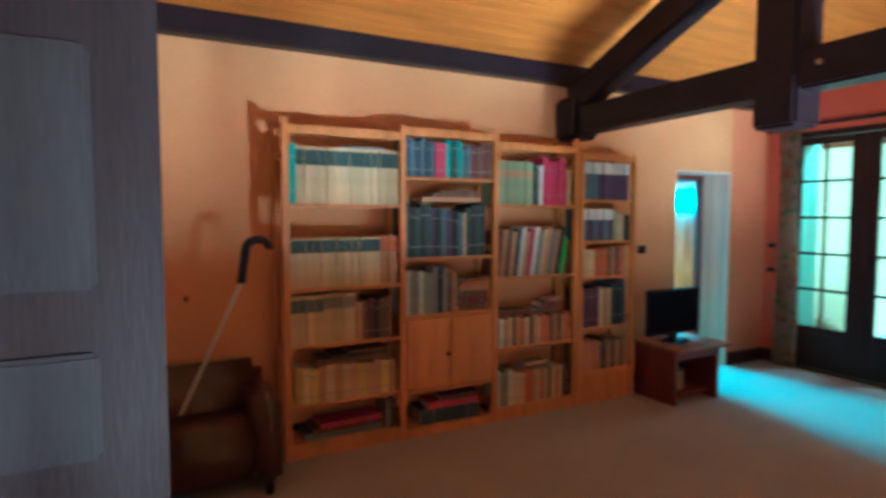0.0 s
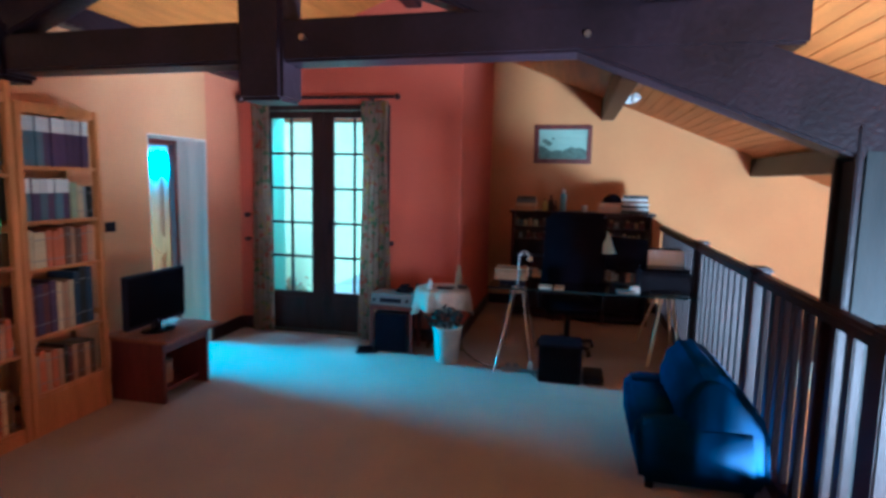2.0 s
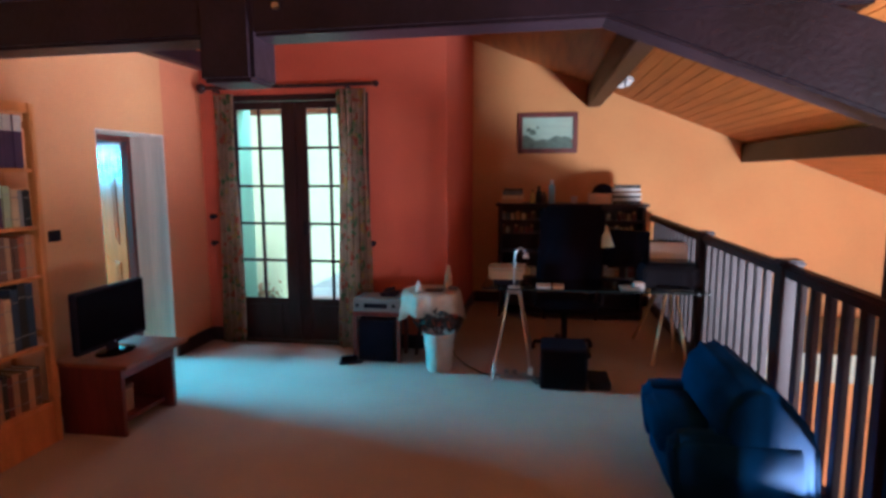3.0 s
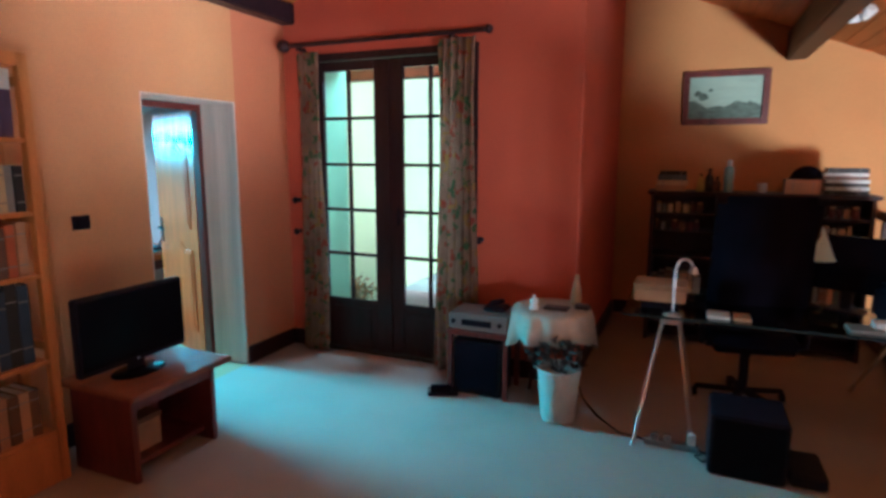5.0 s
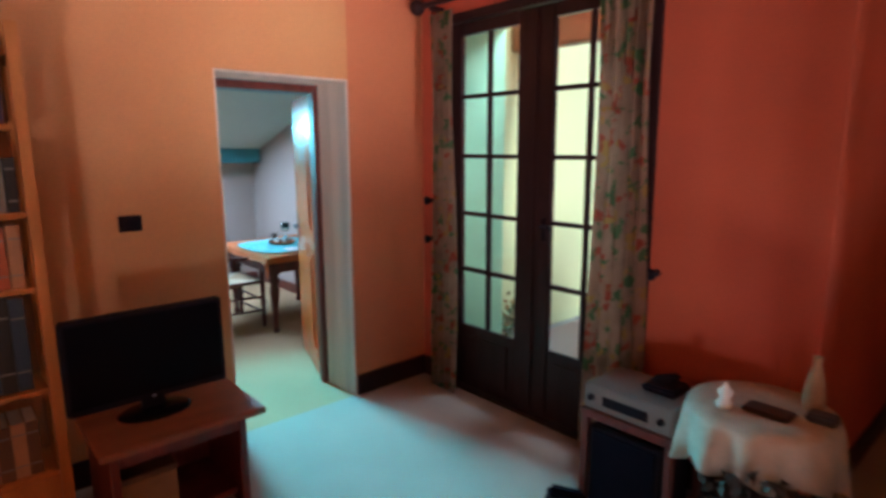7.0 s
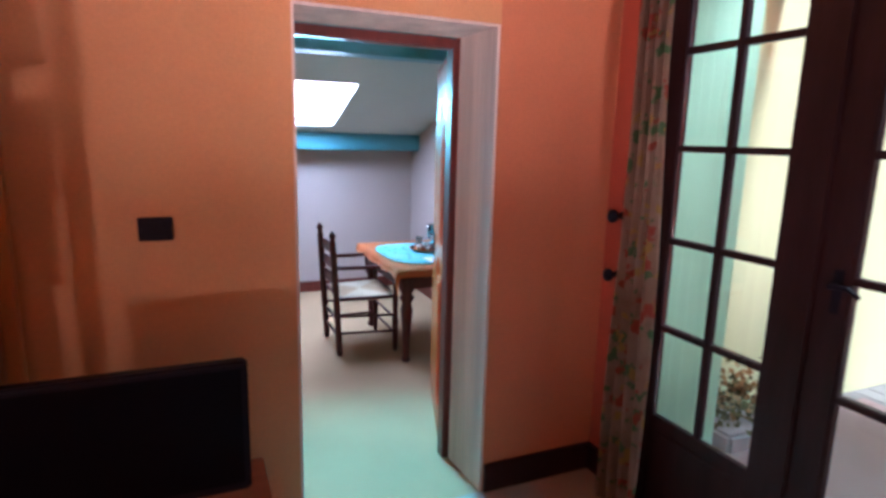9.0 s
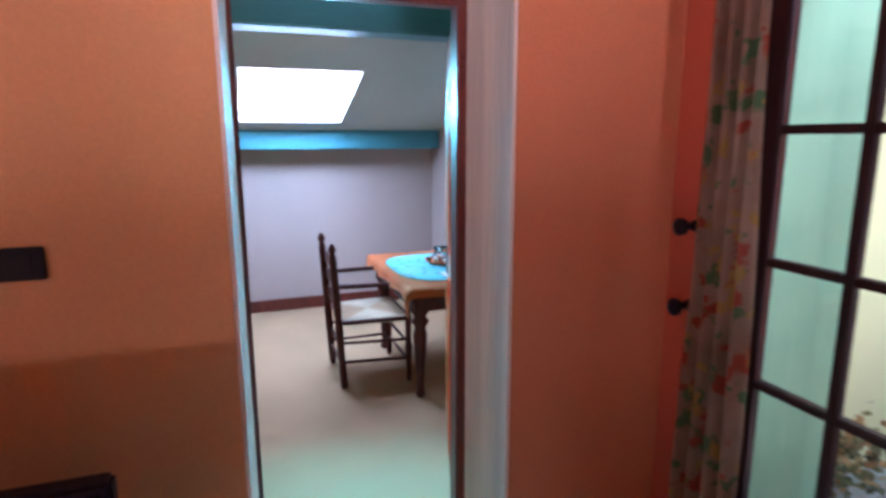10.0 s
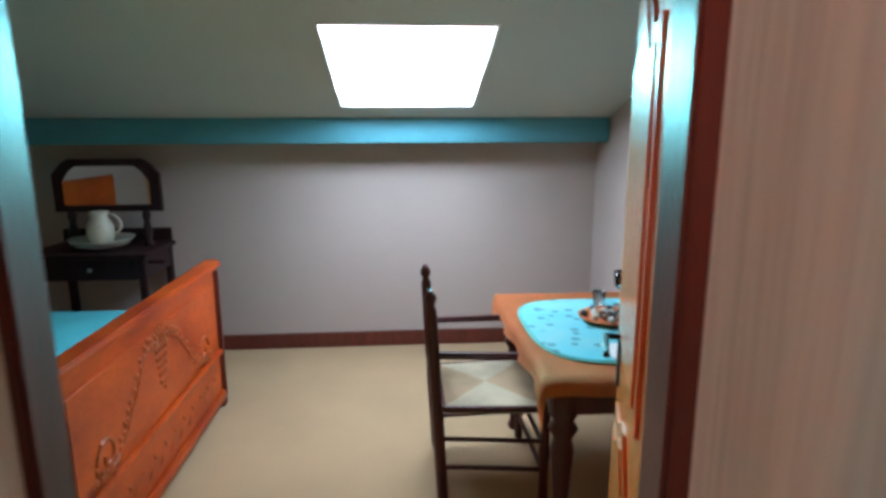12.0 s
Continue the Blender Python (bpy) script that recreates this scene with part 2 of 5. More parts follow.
solid("wall_bedroom_south", B(BX, WX - WT, BY0 - 0.2, BY0, -0.25, 3.2), M_BEDWALL, "mauve papered side wall of the bedroom", "wall", "structure")
SK = (-7.57, -6.61, 4.85, 5.68)
bm = bmesh.new()
x0, x1, y0, y1 = BX - 0.2, WX - WT, BY0, BY1
for a, b, c, d in ((x0, SK[0], y0, y1), (SK[1], x1, y0, y1), (SK[0], SK[1], y0, SK[2]), (SK[0], SK[1], SK[3], y1)):
    prism(bm, [(a, broof(a)), (b, broof(b)), (b, broof(b) + 0.2), (a, broof(a) + 0.2)], "y", c, d)
solid("ceiling_bedroom", bm, M_BEDCEIL, "pale sloping attic ceiling with a skylight opening", "ceiling", "structure")
# roof boards of the main room
bm = bmesh.new()
wb = 0.105
for sgn, xe, sl in ((1, EX + 0.3, SLE), (-1, WX - 0.0, SLW)):
    n = int(abs(xe - RIDX) / wb) + 1
    for i in range(n):
        xa = RIDX + sgn * i * wb
        xb = RIDX + sgn * (i * wb + wb - 0.007)
        za, zb = RIDZ - sl * abs(xa - RIDX), RIDZ - sl * abs(xb - RIDX)
        prism(bm, [(xa, za), (xb, zb), (xb, zb + 0.03), (xa, za + 0.03)], "y", SY - 0.25, GY + 0.3 if xb > CX - 0.35 else 7.4)
    xc = RIDX + sgn * n * wb
    prism(bm, [(RIDX, RIDZ + 0.012), (xc, RIDZ - sl * n * wb + 0.012), (xc, RIDZ - sl * n * wb + 0.2), (RIDX, RIDZ + 0.2)], "y", SY - 0.25, GY + 0.3 if sgn > 0 else 7.4)
solid("ceiling", bm, M_BOARD, "varnished pine boards on the sloping roof", "ceiling", "structure")

# ---- roof timbers ----
TY = 3.34
truss = thing("roof_truss", "dark stained timber roof truss spanning the room", "beam")
part("tie_beam", beam(bmesh.new(), (WX + 0.002, TY, 2.42), (0.45, TY, 2.46), 0.2, 0.22, bev=0.015), M_BEAM, truss)
part("tie_end", box(bmesh.new(), WX + 0.002, WX + 0.3, TY - 0.13, TY + 0.13, 2.27, 2.62, 0.03), M_BEAM, truss)
part("king_post", box(bmesh.new(), -2.32, -2.06, TY - 0.125, TY + 0.125, 2.13, RIDZ - 0.2, 0.02), M_BEAM, truss)
part("rafter", beam(bmesh.new(), (WX + 0.16, TY, 2.60), (RIDX, TY, 3.38), 0.18, 0.24, bev=0.015), M_BEAM, truss)
part("rafter", beam(bmesh.new(), (RIDX, TY, 3.16), (0.98, TY, 1.91), 0.19, 0.32, bev=0.015), M_BEAM, truss)
M_POST = mat("greyed_painted_post", (0.022, 0.024, 0.025), 0.5, 0.25, 3, 40, 0.2, spec=0.2, stretch=(4, 4, 0.6))
part("post", box(bmesh.new(), 0.70, 1.02, TY - 0.1, TY + 0.14, -2.6, 1.90, 0.012), M_POST, truss, "grey painted post with a dark edge")
part("post_edge", box(bmesh.new(), 0.672, 0.699, TY - 0.104, TY - 0.06, 0, 2.0, 0.006), M_BEAM, truss)
part("post_edge", box(bmesh.new(), 0.672, 0.699, TY + 0.10, TY + 0.144, 0, 2.0, 0.006), M_BEAM, truss)
for p in ((-1.95, 2.45), (-0.5, 2.42)):
    part("bolt", rod(bmesh.new(), (p[0], TY - 0.115, p[1]), (p[0], TY - 0.095, p[1]), 0.016), M_STEEL, truss)
for x, w, h, y0, y1 in ((-0.12, 0.17, 0.26, SY, GY), (1.75, 0.17, 0.22, SY, GY), (RIDX, 0.16, 0.2, SY, GY)):
    solid("purlin", beam(bmesh.new(), (x, y0, roof(x) - h / 2 - 0.004), (x, y1, roof(x) - h / 2 - 0.004), w, h, bev=0.01), M_BEAM, "dark stained purlin under the roof boards", "beam", group="purlins")
solid("wall_plate_beam", B(WX + 0.002, WX + 0.13, SY, FY - 0.002, 2.75, 2.91, bev=0.01), M_BEAM, "dark stained beam along the wall top", "beam")
solid("bedroom_beam", B(BX + 0.002, -7.75, BY0 + 0.002, BY1 - 0.002, 1.49, 1.655, bev=0.01), M_BEDBEAM, "pale beam on top of the low bedroom wall, skylight blue put into its colour", "beam", group="bedroom beams")
solid("bedroom_beam", B(-5.92, -5.72, BY0 + 0.002, BY1 - 0.002, 2.137, broof(-5.82) + 0.01, bev=0.01), M_BEDBEAM, "pale beam under the sloping bedroom ceiling, skylight blue put into its colour", "beam", group="bedroom beams")

# ---- bedroom doorway ----
lin = 0.012
bm = bmesh.new()
prism(bm, [(WX - WT + 0.06, DY0 - 0.004), (WX - 0.004, RY0 - 0.001), (WX - 0.004, RY0 + lin), (WX - WT + 0.06, DY0 + lin)], "z", 0, DZ - lin)
prism(bm, [(WX - WT + 0.06, DY1 - lin), (WX - 0.004, RY1 - lin), (WX - 0.004, RY1 + 0.001), (WX - WT + 0.06, DY1 + 0.004)], "z", 0, DZ - lin)
prism(bm, [(WX - WT + 0.06, DY0), (WX - 0.004, RY0), (WX - 0.004, RY1), (WX - WT + 0.06, DY1)], "z", DZ - lin, DZ - 0.001)
solid("trim_reveal", bm, M_REVEAL, "rough pale plaster lining of the doorway", "reveal", "structure")
fx0, fx1 = WX - WT - 0.012, WX - WT + 0.058
door = thing("door_1", "open honey-brown panelled bedroom door with an arched top panel", "door", kind="structure")
part("door_frame", B(fx0, fx1, DY0 + 0.002, DY0 + 0.026, 0, DZ - 0.015, bev=0.006), M_REDWOOD, door)
part("door_frame", B(fx0, fx1, DY1 - 0.045, DY1 - 0.002, 0, DZ - 0.015, bev=0.006), M_REDWOOD, door)
part("door_frame", B(fx0, fx1, DY0 + 0.026, DY1 - 0.045, DZ - 0.06, DZ - 0.015, bev=0.006), M_REDWOOD, door)
for yy in (DY0 - 0.05, DY1 + 0.004):
    part("architrave", B(WX - WT - 0.016, WX - WT - 0.001, yy, yy + 0.046, 0, DZ + 0.04, bev=0.004), M_REDWOOD, door)


def panel_outline(w0, w1, z0, z1, arch):
    n = 9
    pts = [(w0, z0), (w1, z0)]
    for i in range(n + 1):
        u = i / n
        pts.append((w1 + (w0 - w1) * u, z1 + arch * (math.sin(math.pi * u) ** 2 - 0.4 * math.sin(2 * math.pi * u) ** 2)))
    return pts


def panelled_leaf(parent, width, height, thick, m, panels, m_panel):
    """A leaf along +x from its hinge, in the local x-z plane, with raised panels on both faces."""
    leaf = part("door_leaf", box(bmesh.new(), 0, width, -thick / 2, thick / 2, 0.008, height, 0.004), m, parent)
    for w0, w1, z0, z1, arch in panels:
        for s in (1, -1):
            a, b = (thick / 2 - 0.002, thick / 2 + 0.008) if s > 0 else (-thick / 2 - 0.008, -thick / 2 + 0.002)
            ring = bmesh.new()
            prism(ring, panel_outline(w0, w1, z0, z1, arch), "y", a, b)
            part("moulding", ring, m, leaf)
            a, b = (thick / 2 + 0.006, thick / 2 + 0.013) if s > 0 else (-thick / 2 - 0.013, -thick / 2 - 0.006)
            part("panel", prism(bmesh.new(), panel_outline(w0 + 0.035, w1 - 0.035, z0 + 0.035, z1 - 0.035, arch), "y", a, b), m_panel, leaf)
    return leaf


M_LEAFWOOD = mat("orange_varnished_wood", (0.68, 0.085, 0.018), 0.2, 0.2, 4, 50, 0.12, stretch=(4, 4, 0.6))
hinge = pose(WX - WT - 0.03, DY1 - 0.004, 0, 0, 0, 161.5)
leafthing = thing("bedroom_door_leaf", "open honey-brown panelled door leaf with arched panel", "door", at=hinge)
leaf = panelled_leaf(leafthing, 0.73, 2.02, 0.04, M_LEAFWOOD, ((0.11, 0.62, 1.08, 1.72, 0.11), (0.11, 0.62, 0.2, 0.9, 0.07)), M_LEAFWOOD)
for s in (1, -1):
    hb = bmesh.new()
    box(hb, 0.66, 0.695, s * 0.02 if s > 0 else -0.026, 0.026 if s > 0 else -0.02, 0.92, 1.14, 0.002)
    rod(hb, (0.677, s * 0.022, 1.05), (0.677, s * 0.06, 1.05), 0.008)
    rod(hb, (0.677, s * 0.058, 1.05), (0.56, s * 0.058, 1.045), 0.008)
    part("handle", hb, M_BLACK, leaf, "dark metal lever handle")

# skirting boards
for n, a in (("baseboard", (WX + 0.002, WX + 0.02, RY1 + 0.002, FY - 0.002, 0, 0.14)), ("baseboard", (WX + 0.022, FX0 - 0.02, FY - 0.02, FY - 0.002, 0, 0.14)),
             ("baseboard", (FX1 + 0.02, CX, FY - 0.02, FY - 0.002, 0, 0.14)), ("baseboard", (CX + 0.002, CX + 0.02, FY, GY - 0.03, 0, 0.14)),
             ("baseboard", (CX + 0.022, RX, GY - 0.022, GY - 0.002, 0, 0.14)), ("baseboard", (WX + 0.002, WX + 0.02, SY + 0.02, RY0 - 0.002, 0, 0.14))):
    solid(n, B(*a, bev=0.004), M_DKWOOD, "dark brown wooden skirting board", "skirting", "structure")
for a in ((BX + 0.002, BX + 0.022, BY0 + 0.03, BY1 - 0.03, 0, 0.11), (BX + 0.03, WX - WT - 0.03, BY1 - 0.022, BY1 - 0.002, 0, 0.11)):
    solid("baseboard", B(*a, bev=0.004), M_REDWOOD, "reddish brown wooden skirting board", "skirting", "structure")

# skylight
sk = thing("window_1", "bright roof window in the sloping bedroom ceiling", "skylight", kind="structure")
ux, uz = math.cos(math.atan(0.33)), math.sin(math.atan(0.33))


def slope_pts(a, b, d0, d1):
    """Outline in x-z of a slab on the bedroom slope between a and b, d0 to d1 above it."""
    return [(a - uz * d0, broof(a) + ux * d0), (b - uz * d0, broof(b) + ux * d0), (b - uz * d1, broof(b) + ux * d1), (a - uz * d1, broof(a) + ux * d1)]


part("window_pane", prism(bmesh.new(), slope_pts(SK[0] - 0.02, SK[1] + 0.06, 0.075, 0.10), "y", SK[2], SK[3]), M_SKYGLOW, sk)
for a, b, c, d in ((SK[0], SK[0] + 0.012, SK[2], SK[3]), (SK[1] - 0.012, SK[1], SK[2], SK[3]), (SK[0] + 0.012, SK[1] - 0.012, SK[2], SK[2] + 0.012), (SK[0] + 0.012, SK[1] - 0.012, SK[3] - 0.012, SK[3])):
    part("window_frame", prism(bmesh.new(), slope_pts(a, b, -0.006, 0.073), "y", c, d), M_WHITE, sk)

# ---- garden doors ----
gd = thing("door_2", "closed dark brown glazed garden doors with small panes", "door", kind="structure")
part("door_frame", B(FX0 + 0.002, FX0 + 0.05, FY - 0.012, FY + 0.09, 0, FZ - 0.002, bev=0.005), M_DKWOOD, gd)
part("door_frame", B(FX1 - 0.05, FX1 - 0.002, FY - 0.012, FY + 0.09, 0, FZ - 0.002, bev=0.005), M_DKWOOD, gd)
part("door_frame", B(FX0 + 0.05, FX1 - 0.05, FY - 0.012, FY + 0.09, FZ - 0.06, FZ - 0.002, bev=0.005), M_DKWOOD, gd)
part("threshold", B(FX0 + 0.05, FX1 - 0.05, FY - 0.02, FY + 0.12, 0, 0.022, bev=0.005), M_DKWOOD, gd)
yl0, yl1 = FY + 0.018, FY + 0.062
zt, zbars, zb = 2.36, (1.983, 1.606, 1.229, 0.852), 0.46
for x0, g0, gm, g1, x1 in ((FX0 + 0.052, -3.80, -3.56, -3.32, -3.192), (-3.188, -3.06, -2.825, -2.59, FX1 - 0.052)):
    lf = part("door_leaf", box(bmesh.new(), x0, g0, yl0, yl1, 0.025, FZ - 0.065, 0.006), M_DKWOOD, gd)
    part("stile", box(bmesh.new(), g1, x1, yl0, yl1, 0.025, FZ - 0.065, 0.006), M_DKWOOD, lf)
    part("top_rail", box(bmesh.new(), g0, g1, yl0 + 0.001, yl1 - 0.001, zt, FZ - 0.065, 0.004), M_DKWOOD, lf)
    part("bottom_panel", box(bmesh.new(), g0, g1, yl0 + 0.008, yl1 - 0.008, 0.025, zb, 0.004), M_DKWOOD, lf)
    part("raised_panel", box(bmesh.new(), g0 + 0.05, g1 - 0.05, yl0 - 0.002, yl0 + 0.02, 0.1, zb - 0.06, 0.008), M_DKWOOD, lf)
    part("glazing_bar", box(bmesh.new(), gm - 0.014, gm + 0.014, yl0 + 0.004, yl1 - 0.004, zb, zt, 0.005), M_DKWOOD, lf)
    for z in zbars:
        for a, b in ((g0, gm - 0.014), (gm + 0.014, g1)):
            part("glazing_bar", box(bmesh.new(), a, b, yl0 + 0.005, yl1 - 0.005, z - 0.013, z + 0.013, 0.004), M_DKWOOD, lf)
    zz = [zb, *reversed(zbars), zt]
    for i in range(5):
        for a, b in ((g0, gm - 0.014), (gm + 0.014, g1)):
            p = part("pane", box(bmesh.new(), a, b, yl0 + 0.02, yl0 + 0.024, zz[i] + (0.013 if i else 0), zz[i + 1] - (0.013 if i < 4 else 0)), M_GLASS, lf)
            p.visible_shadow = False
part("cover_strip", B(-3.215, -3.165, yl0 - 0.014, yl0 - 0.001, 0.04, FZ - 0.07, bev=0.005), M_DKWOOD, gd)
hb = bmesh.new()
rod(hb, (-3.10, yl0 - 0.002, 1.21), (-3.10, yl0 - 0.045, 1.21), 0.008)
rod(hb, (-3.10, yl0 - 0.043, 1.21), (-3.05, yl0 - 0.043, 1.215), 0.008)
rod(hb, (-3.05, yl0 - 0.043, 1.215), (-3.01, yl0 - 0.043, 1.195), 0.007)
box(hb, -3.115, -3.085, yl0 - 0.006, yl0, 1.12, 1.26, 0.002)
part("handle", hb, M_BLACK, gd, "curved dark metal lever handle")

# loggia outside
# White reveal in open shade: the sky's green-blue tint is put into its colour.
M_REV2 = mat("sky_tinted_plaster", (0.43, 0.80, 0.53), 0.85, 0.06, 2, 60, 0.15)
bm = bmesh.new()
box(bm, FX0 + 0.002, FX0 + 0.014, FY + 0.095, FY + 0.6, -0.03, FZ - 0.002)
box(bm, FX1 - 0.014, FX1 - 0.002, FY + 0.095, FY + 0.6, -0.03, FZ - 0.002)
solid("trim_garden_reveal", bm, M_REV2, "white plaster reveal outside the garden doors, sky tint put into its colour", "reveal", "structure")
M_DECK = mat("grey_deck_boards", (0.30, 0.36, 0.32), 0.7, 0.15, 3, 60, 0.2, obj_random=0.15)
M_EAVE = mat("brown_lintel", (0.20, 0.11, 0.05), 0.6, 0.2, 3, 40, 0.2)
solid("terrace", B(-9, EX + 0.3, FY + 0.6, 13.3, -0.35, -0.06), M_DECK, "grey boarded terrace outside the garden doors", "terrace", "structure")
ground = solid("ground", B(-60, 60, -60, 60, -3.2, -2.9), M_DECK, "flat ground round the house", "ground", "structure")
M_CREAM = mat("cream_render", (0.64, 0.78, 0.40), 0.9, 0.04, 0.7, 60, 0.12)
solid("wall_terrace", B(-4.6, -4.33, FY + 0.602, 14.0, -0.06, 3.4), M_CREAM, "cream rendered side wall of the terrace", "wall", "structure")
solid("wall_terrace_end", B(-4.6, 6.0, 14.002, 14.3, -0.06, 3.0), M_CREAM, "cream rendered wall at the terrace's end", "wall", "structure")
solid("eave_terrace", B(-4.32, CX - 0.36, 7.28, 7.42, 2.43, 2.75, bev=0.01), M_EAVE, "brown timber eave board over the terrace", "eave", "structure")
for i in range(28):
    y = FY + 0.62 + i * 0.16
    solid("terrace_board", B(-4.325, CX - 0.37, y, y + 0.15, -0.059, -0.035, bev=0.003), M_DECK, "grey wooden terrace board", "board", "structure", group="terrace boards")

# ---- landing railing ----
rail = thing("railing", "dark brown wooden landing railing with square balusters", "railing")
part("handrail", beam(bmesh.new(), (RX, SY + 0.01, 1.135), (RX, GY - 0.005, 1.155), 0.085, 0.075, bev=0.018), M_DKWOOD, rail)
part("base_rail", B(RX - 0.035, RX + 0.035, SY + 0.01, GY - 0.005, 0.0, 0.11, bev=0.01), M_DKWOOD, rail)
me = mesh_of("baluster", B(-0.02, 0.02, -0.03, 0.03, 0.1, 1.11, bev=0.006), M_DKWOOD)
y = SY + 0.15
while y < GY - 0.1:
    if min(abs(y - 4.38), abs(y - 2.75), abs(y - 6.1)) > 0.1:
        ob = new("baluster", me)
        ob.matrix_basis = pose(RX, y, 0)
        ob.parent = rail
    y += 0.163
for y in (4.38, 2.75, 6.1):
    nb = bmesh.new()
    box(nb, RX - 0.055, RX + 0.055, y - 0.055, y + 0.055, 0.0, 1.17, 0.008)
    box(nb, RX - 0.07, RX + 0.07, y - 0.07, y + 0.07, 1.17, 1.215, 0.014)
    part("newel_post", nb, M_DKWOOD, rail)

# ---- books and bookcases ----
BOOKC = dict(cream=(0.62, 0.48, 0.26), tan=(0.48, 0.27, 0.13), green=(0.035, 0.07, 0.06), teal=(0.05, 0.36, 0.30), blue=(0.03, 0.06, 0.10), pink=(0.50, 0.03, 0.10), maroon=(0.13, 0.03, 0.03),
             orange=(0.55, 0.14, 0.04), white=(0.66, 0.68, 0.64), grey=(0.25, 0.25, 0.23), black=(0.02, 0.02, 0.02), yellow=(0.60, 0.45, 0.08), purple=(0.07, 0.04, 0.09), sage=(0.30, 0.36, 0.20),
             brown=(0.16, 0.08, 0.045), lime=(0.12, 0.55, 0.12), slate=(0.10, 0.16, 0.19))
M_BOOK = {k: mat("book_cover_" + k, v, 0.6, 0.14, 9, 120, 0.1, obj_random=0.18) for k, v in BOOKC.items()}
M_PAPER = mat("book_pages", (0.62, 0.54, 0.40), 0.9, 0.12, 30, 200, 0.2, stretch=(1, 1, 1))
BOOKNAME = dict(cream="cream", tan="tan", green="dark green", teal="teal", blue="navy blue", pink="crimson pink", maroon="maroon", orange="orange", white="white", grey="grey", black="black", yellow="yellow",
                purple="dark purple", sage="sage green", brown="brown", lime="bright green", slate="slate blue")
book_cache = {}


def book_mesh(w, h, d, color, band, bcol):
    """A closed book standing on z=0, its spine towards +x, thickness along y from 0 to w."""
    key = (round(w, 3), round(h, 3), round(d, 3), color, band, bcol)
    if key in book_cache:
        return book_cache[key]
    me = bpy.data.meshes.new("book")
    bm = bmesh.new()
    t = 0.003

    def add(i, *a):
        n0 = len(bm.faces)
        box(bm, *a)
        bm.faces.ensure_lookup_table()
        for f in bm.faces[n0:]:
            f.material_index = i
    add(0, -d, 0, 0, t, 0, h), add(0, -d, 0, w - t, w, 0, h)
    spine_t = 0.004
    if band:
        z0, z1 = h * band[0], h * band[1]
        add(0, -spine_t, 0.001, t, w - t, 0, z0)
        add(2, -spine_t, 0.0016, 0.0008, w - 0.0008, z0, z1)
        if z1 < h - 0.002:
            add(0, -spine_t, 0.001, t, w - t, z1, h)
    else:
        add(0, -spine_t, 0.001, t, w - t, 0, h)
        for z in (h * 0.2, h * 0.78):
            add(2, -0.001, 0.0022, 0.002, w - 0.002, z, z + 0.006)
    add(1, -d + 0.006, -spine_t, t, w - t, 0.004, h - 0.006)
    bm.to_mesh(me)
    bm.free()
    me.materials.append(M_BOOK[color]), me.materials.append(M_PAPER), me.materials.append(M_BOOK[bcol or "grey"])
    book_cache[key] = me
    return me


rng = random.Random(4)


def put_book(x, y, z, w, h, d, color, group, band=None, bcol=None, lean=0.0, flat=False, turn=0.0, note="standing on a pine bookcase shelf"):
    ob = new("book", book_mesh(w, h, d, color, band, bcol))
    ob.matrix_basis = pose(x, y, z, 90 if flat else lean, 0, turn)
    kind_of = "volume with a dark spine band" if band else "book"
    return tagged(ob, f"{BOOKNAME[color]} {kind_of} {'lying flat' if flat else 'standing'} on the shelf", "book", group)


def row_of_books(y0, y1, z, spec, group, xf=-3.88):
    """spec: (count, colour list, width, height, depth, band, band colour); books fill from y0 on, scaled to end at y1."""
    total = sum(n * w for n, c, w, h, d, band, bc in spec)
    k = min(1.0, (y1 - y0) / total)
    y = y0
    for n, cols, w, h, d, band, bc in spec:
        for i in range(n):
            if cols:
                ww = round(w * k * rng.choice((0.97, 1.0, 0.94)), 3)
                hh = h if band else round(h * rng.choice((1.0, 0.97, 0.93, 1.0, 0.9)), 3)
                put_book(xf - rng.choice((0, 0.004, 0.01)), y, z, ww, hh, d, cols[i % len(cols)] if len(cols) < 4 else rng.choice(cols), group, band, bc, lean=-rng.choice((0, 0, 0.0, 1.0)))
            y += w * k + 0.0008


def lying(y, z, items, group, xf=-3.9):
    """A pile of books lying flat, spines to the room, lowest first; y is the far end of the pile."""
    for w, h, d, c in items:
        put_book(xf, y + rng.uniform(-0.01, 0.01), z, w, h, d, c, group, flat=True, turn=rng.uniform(-3, 3))
        z += w


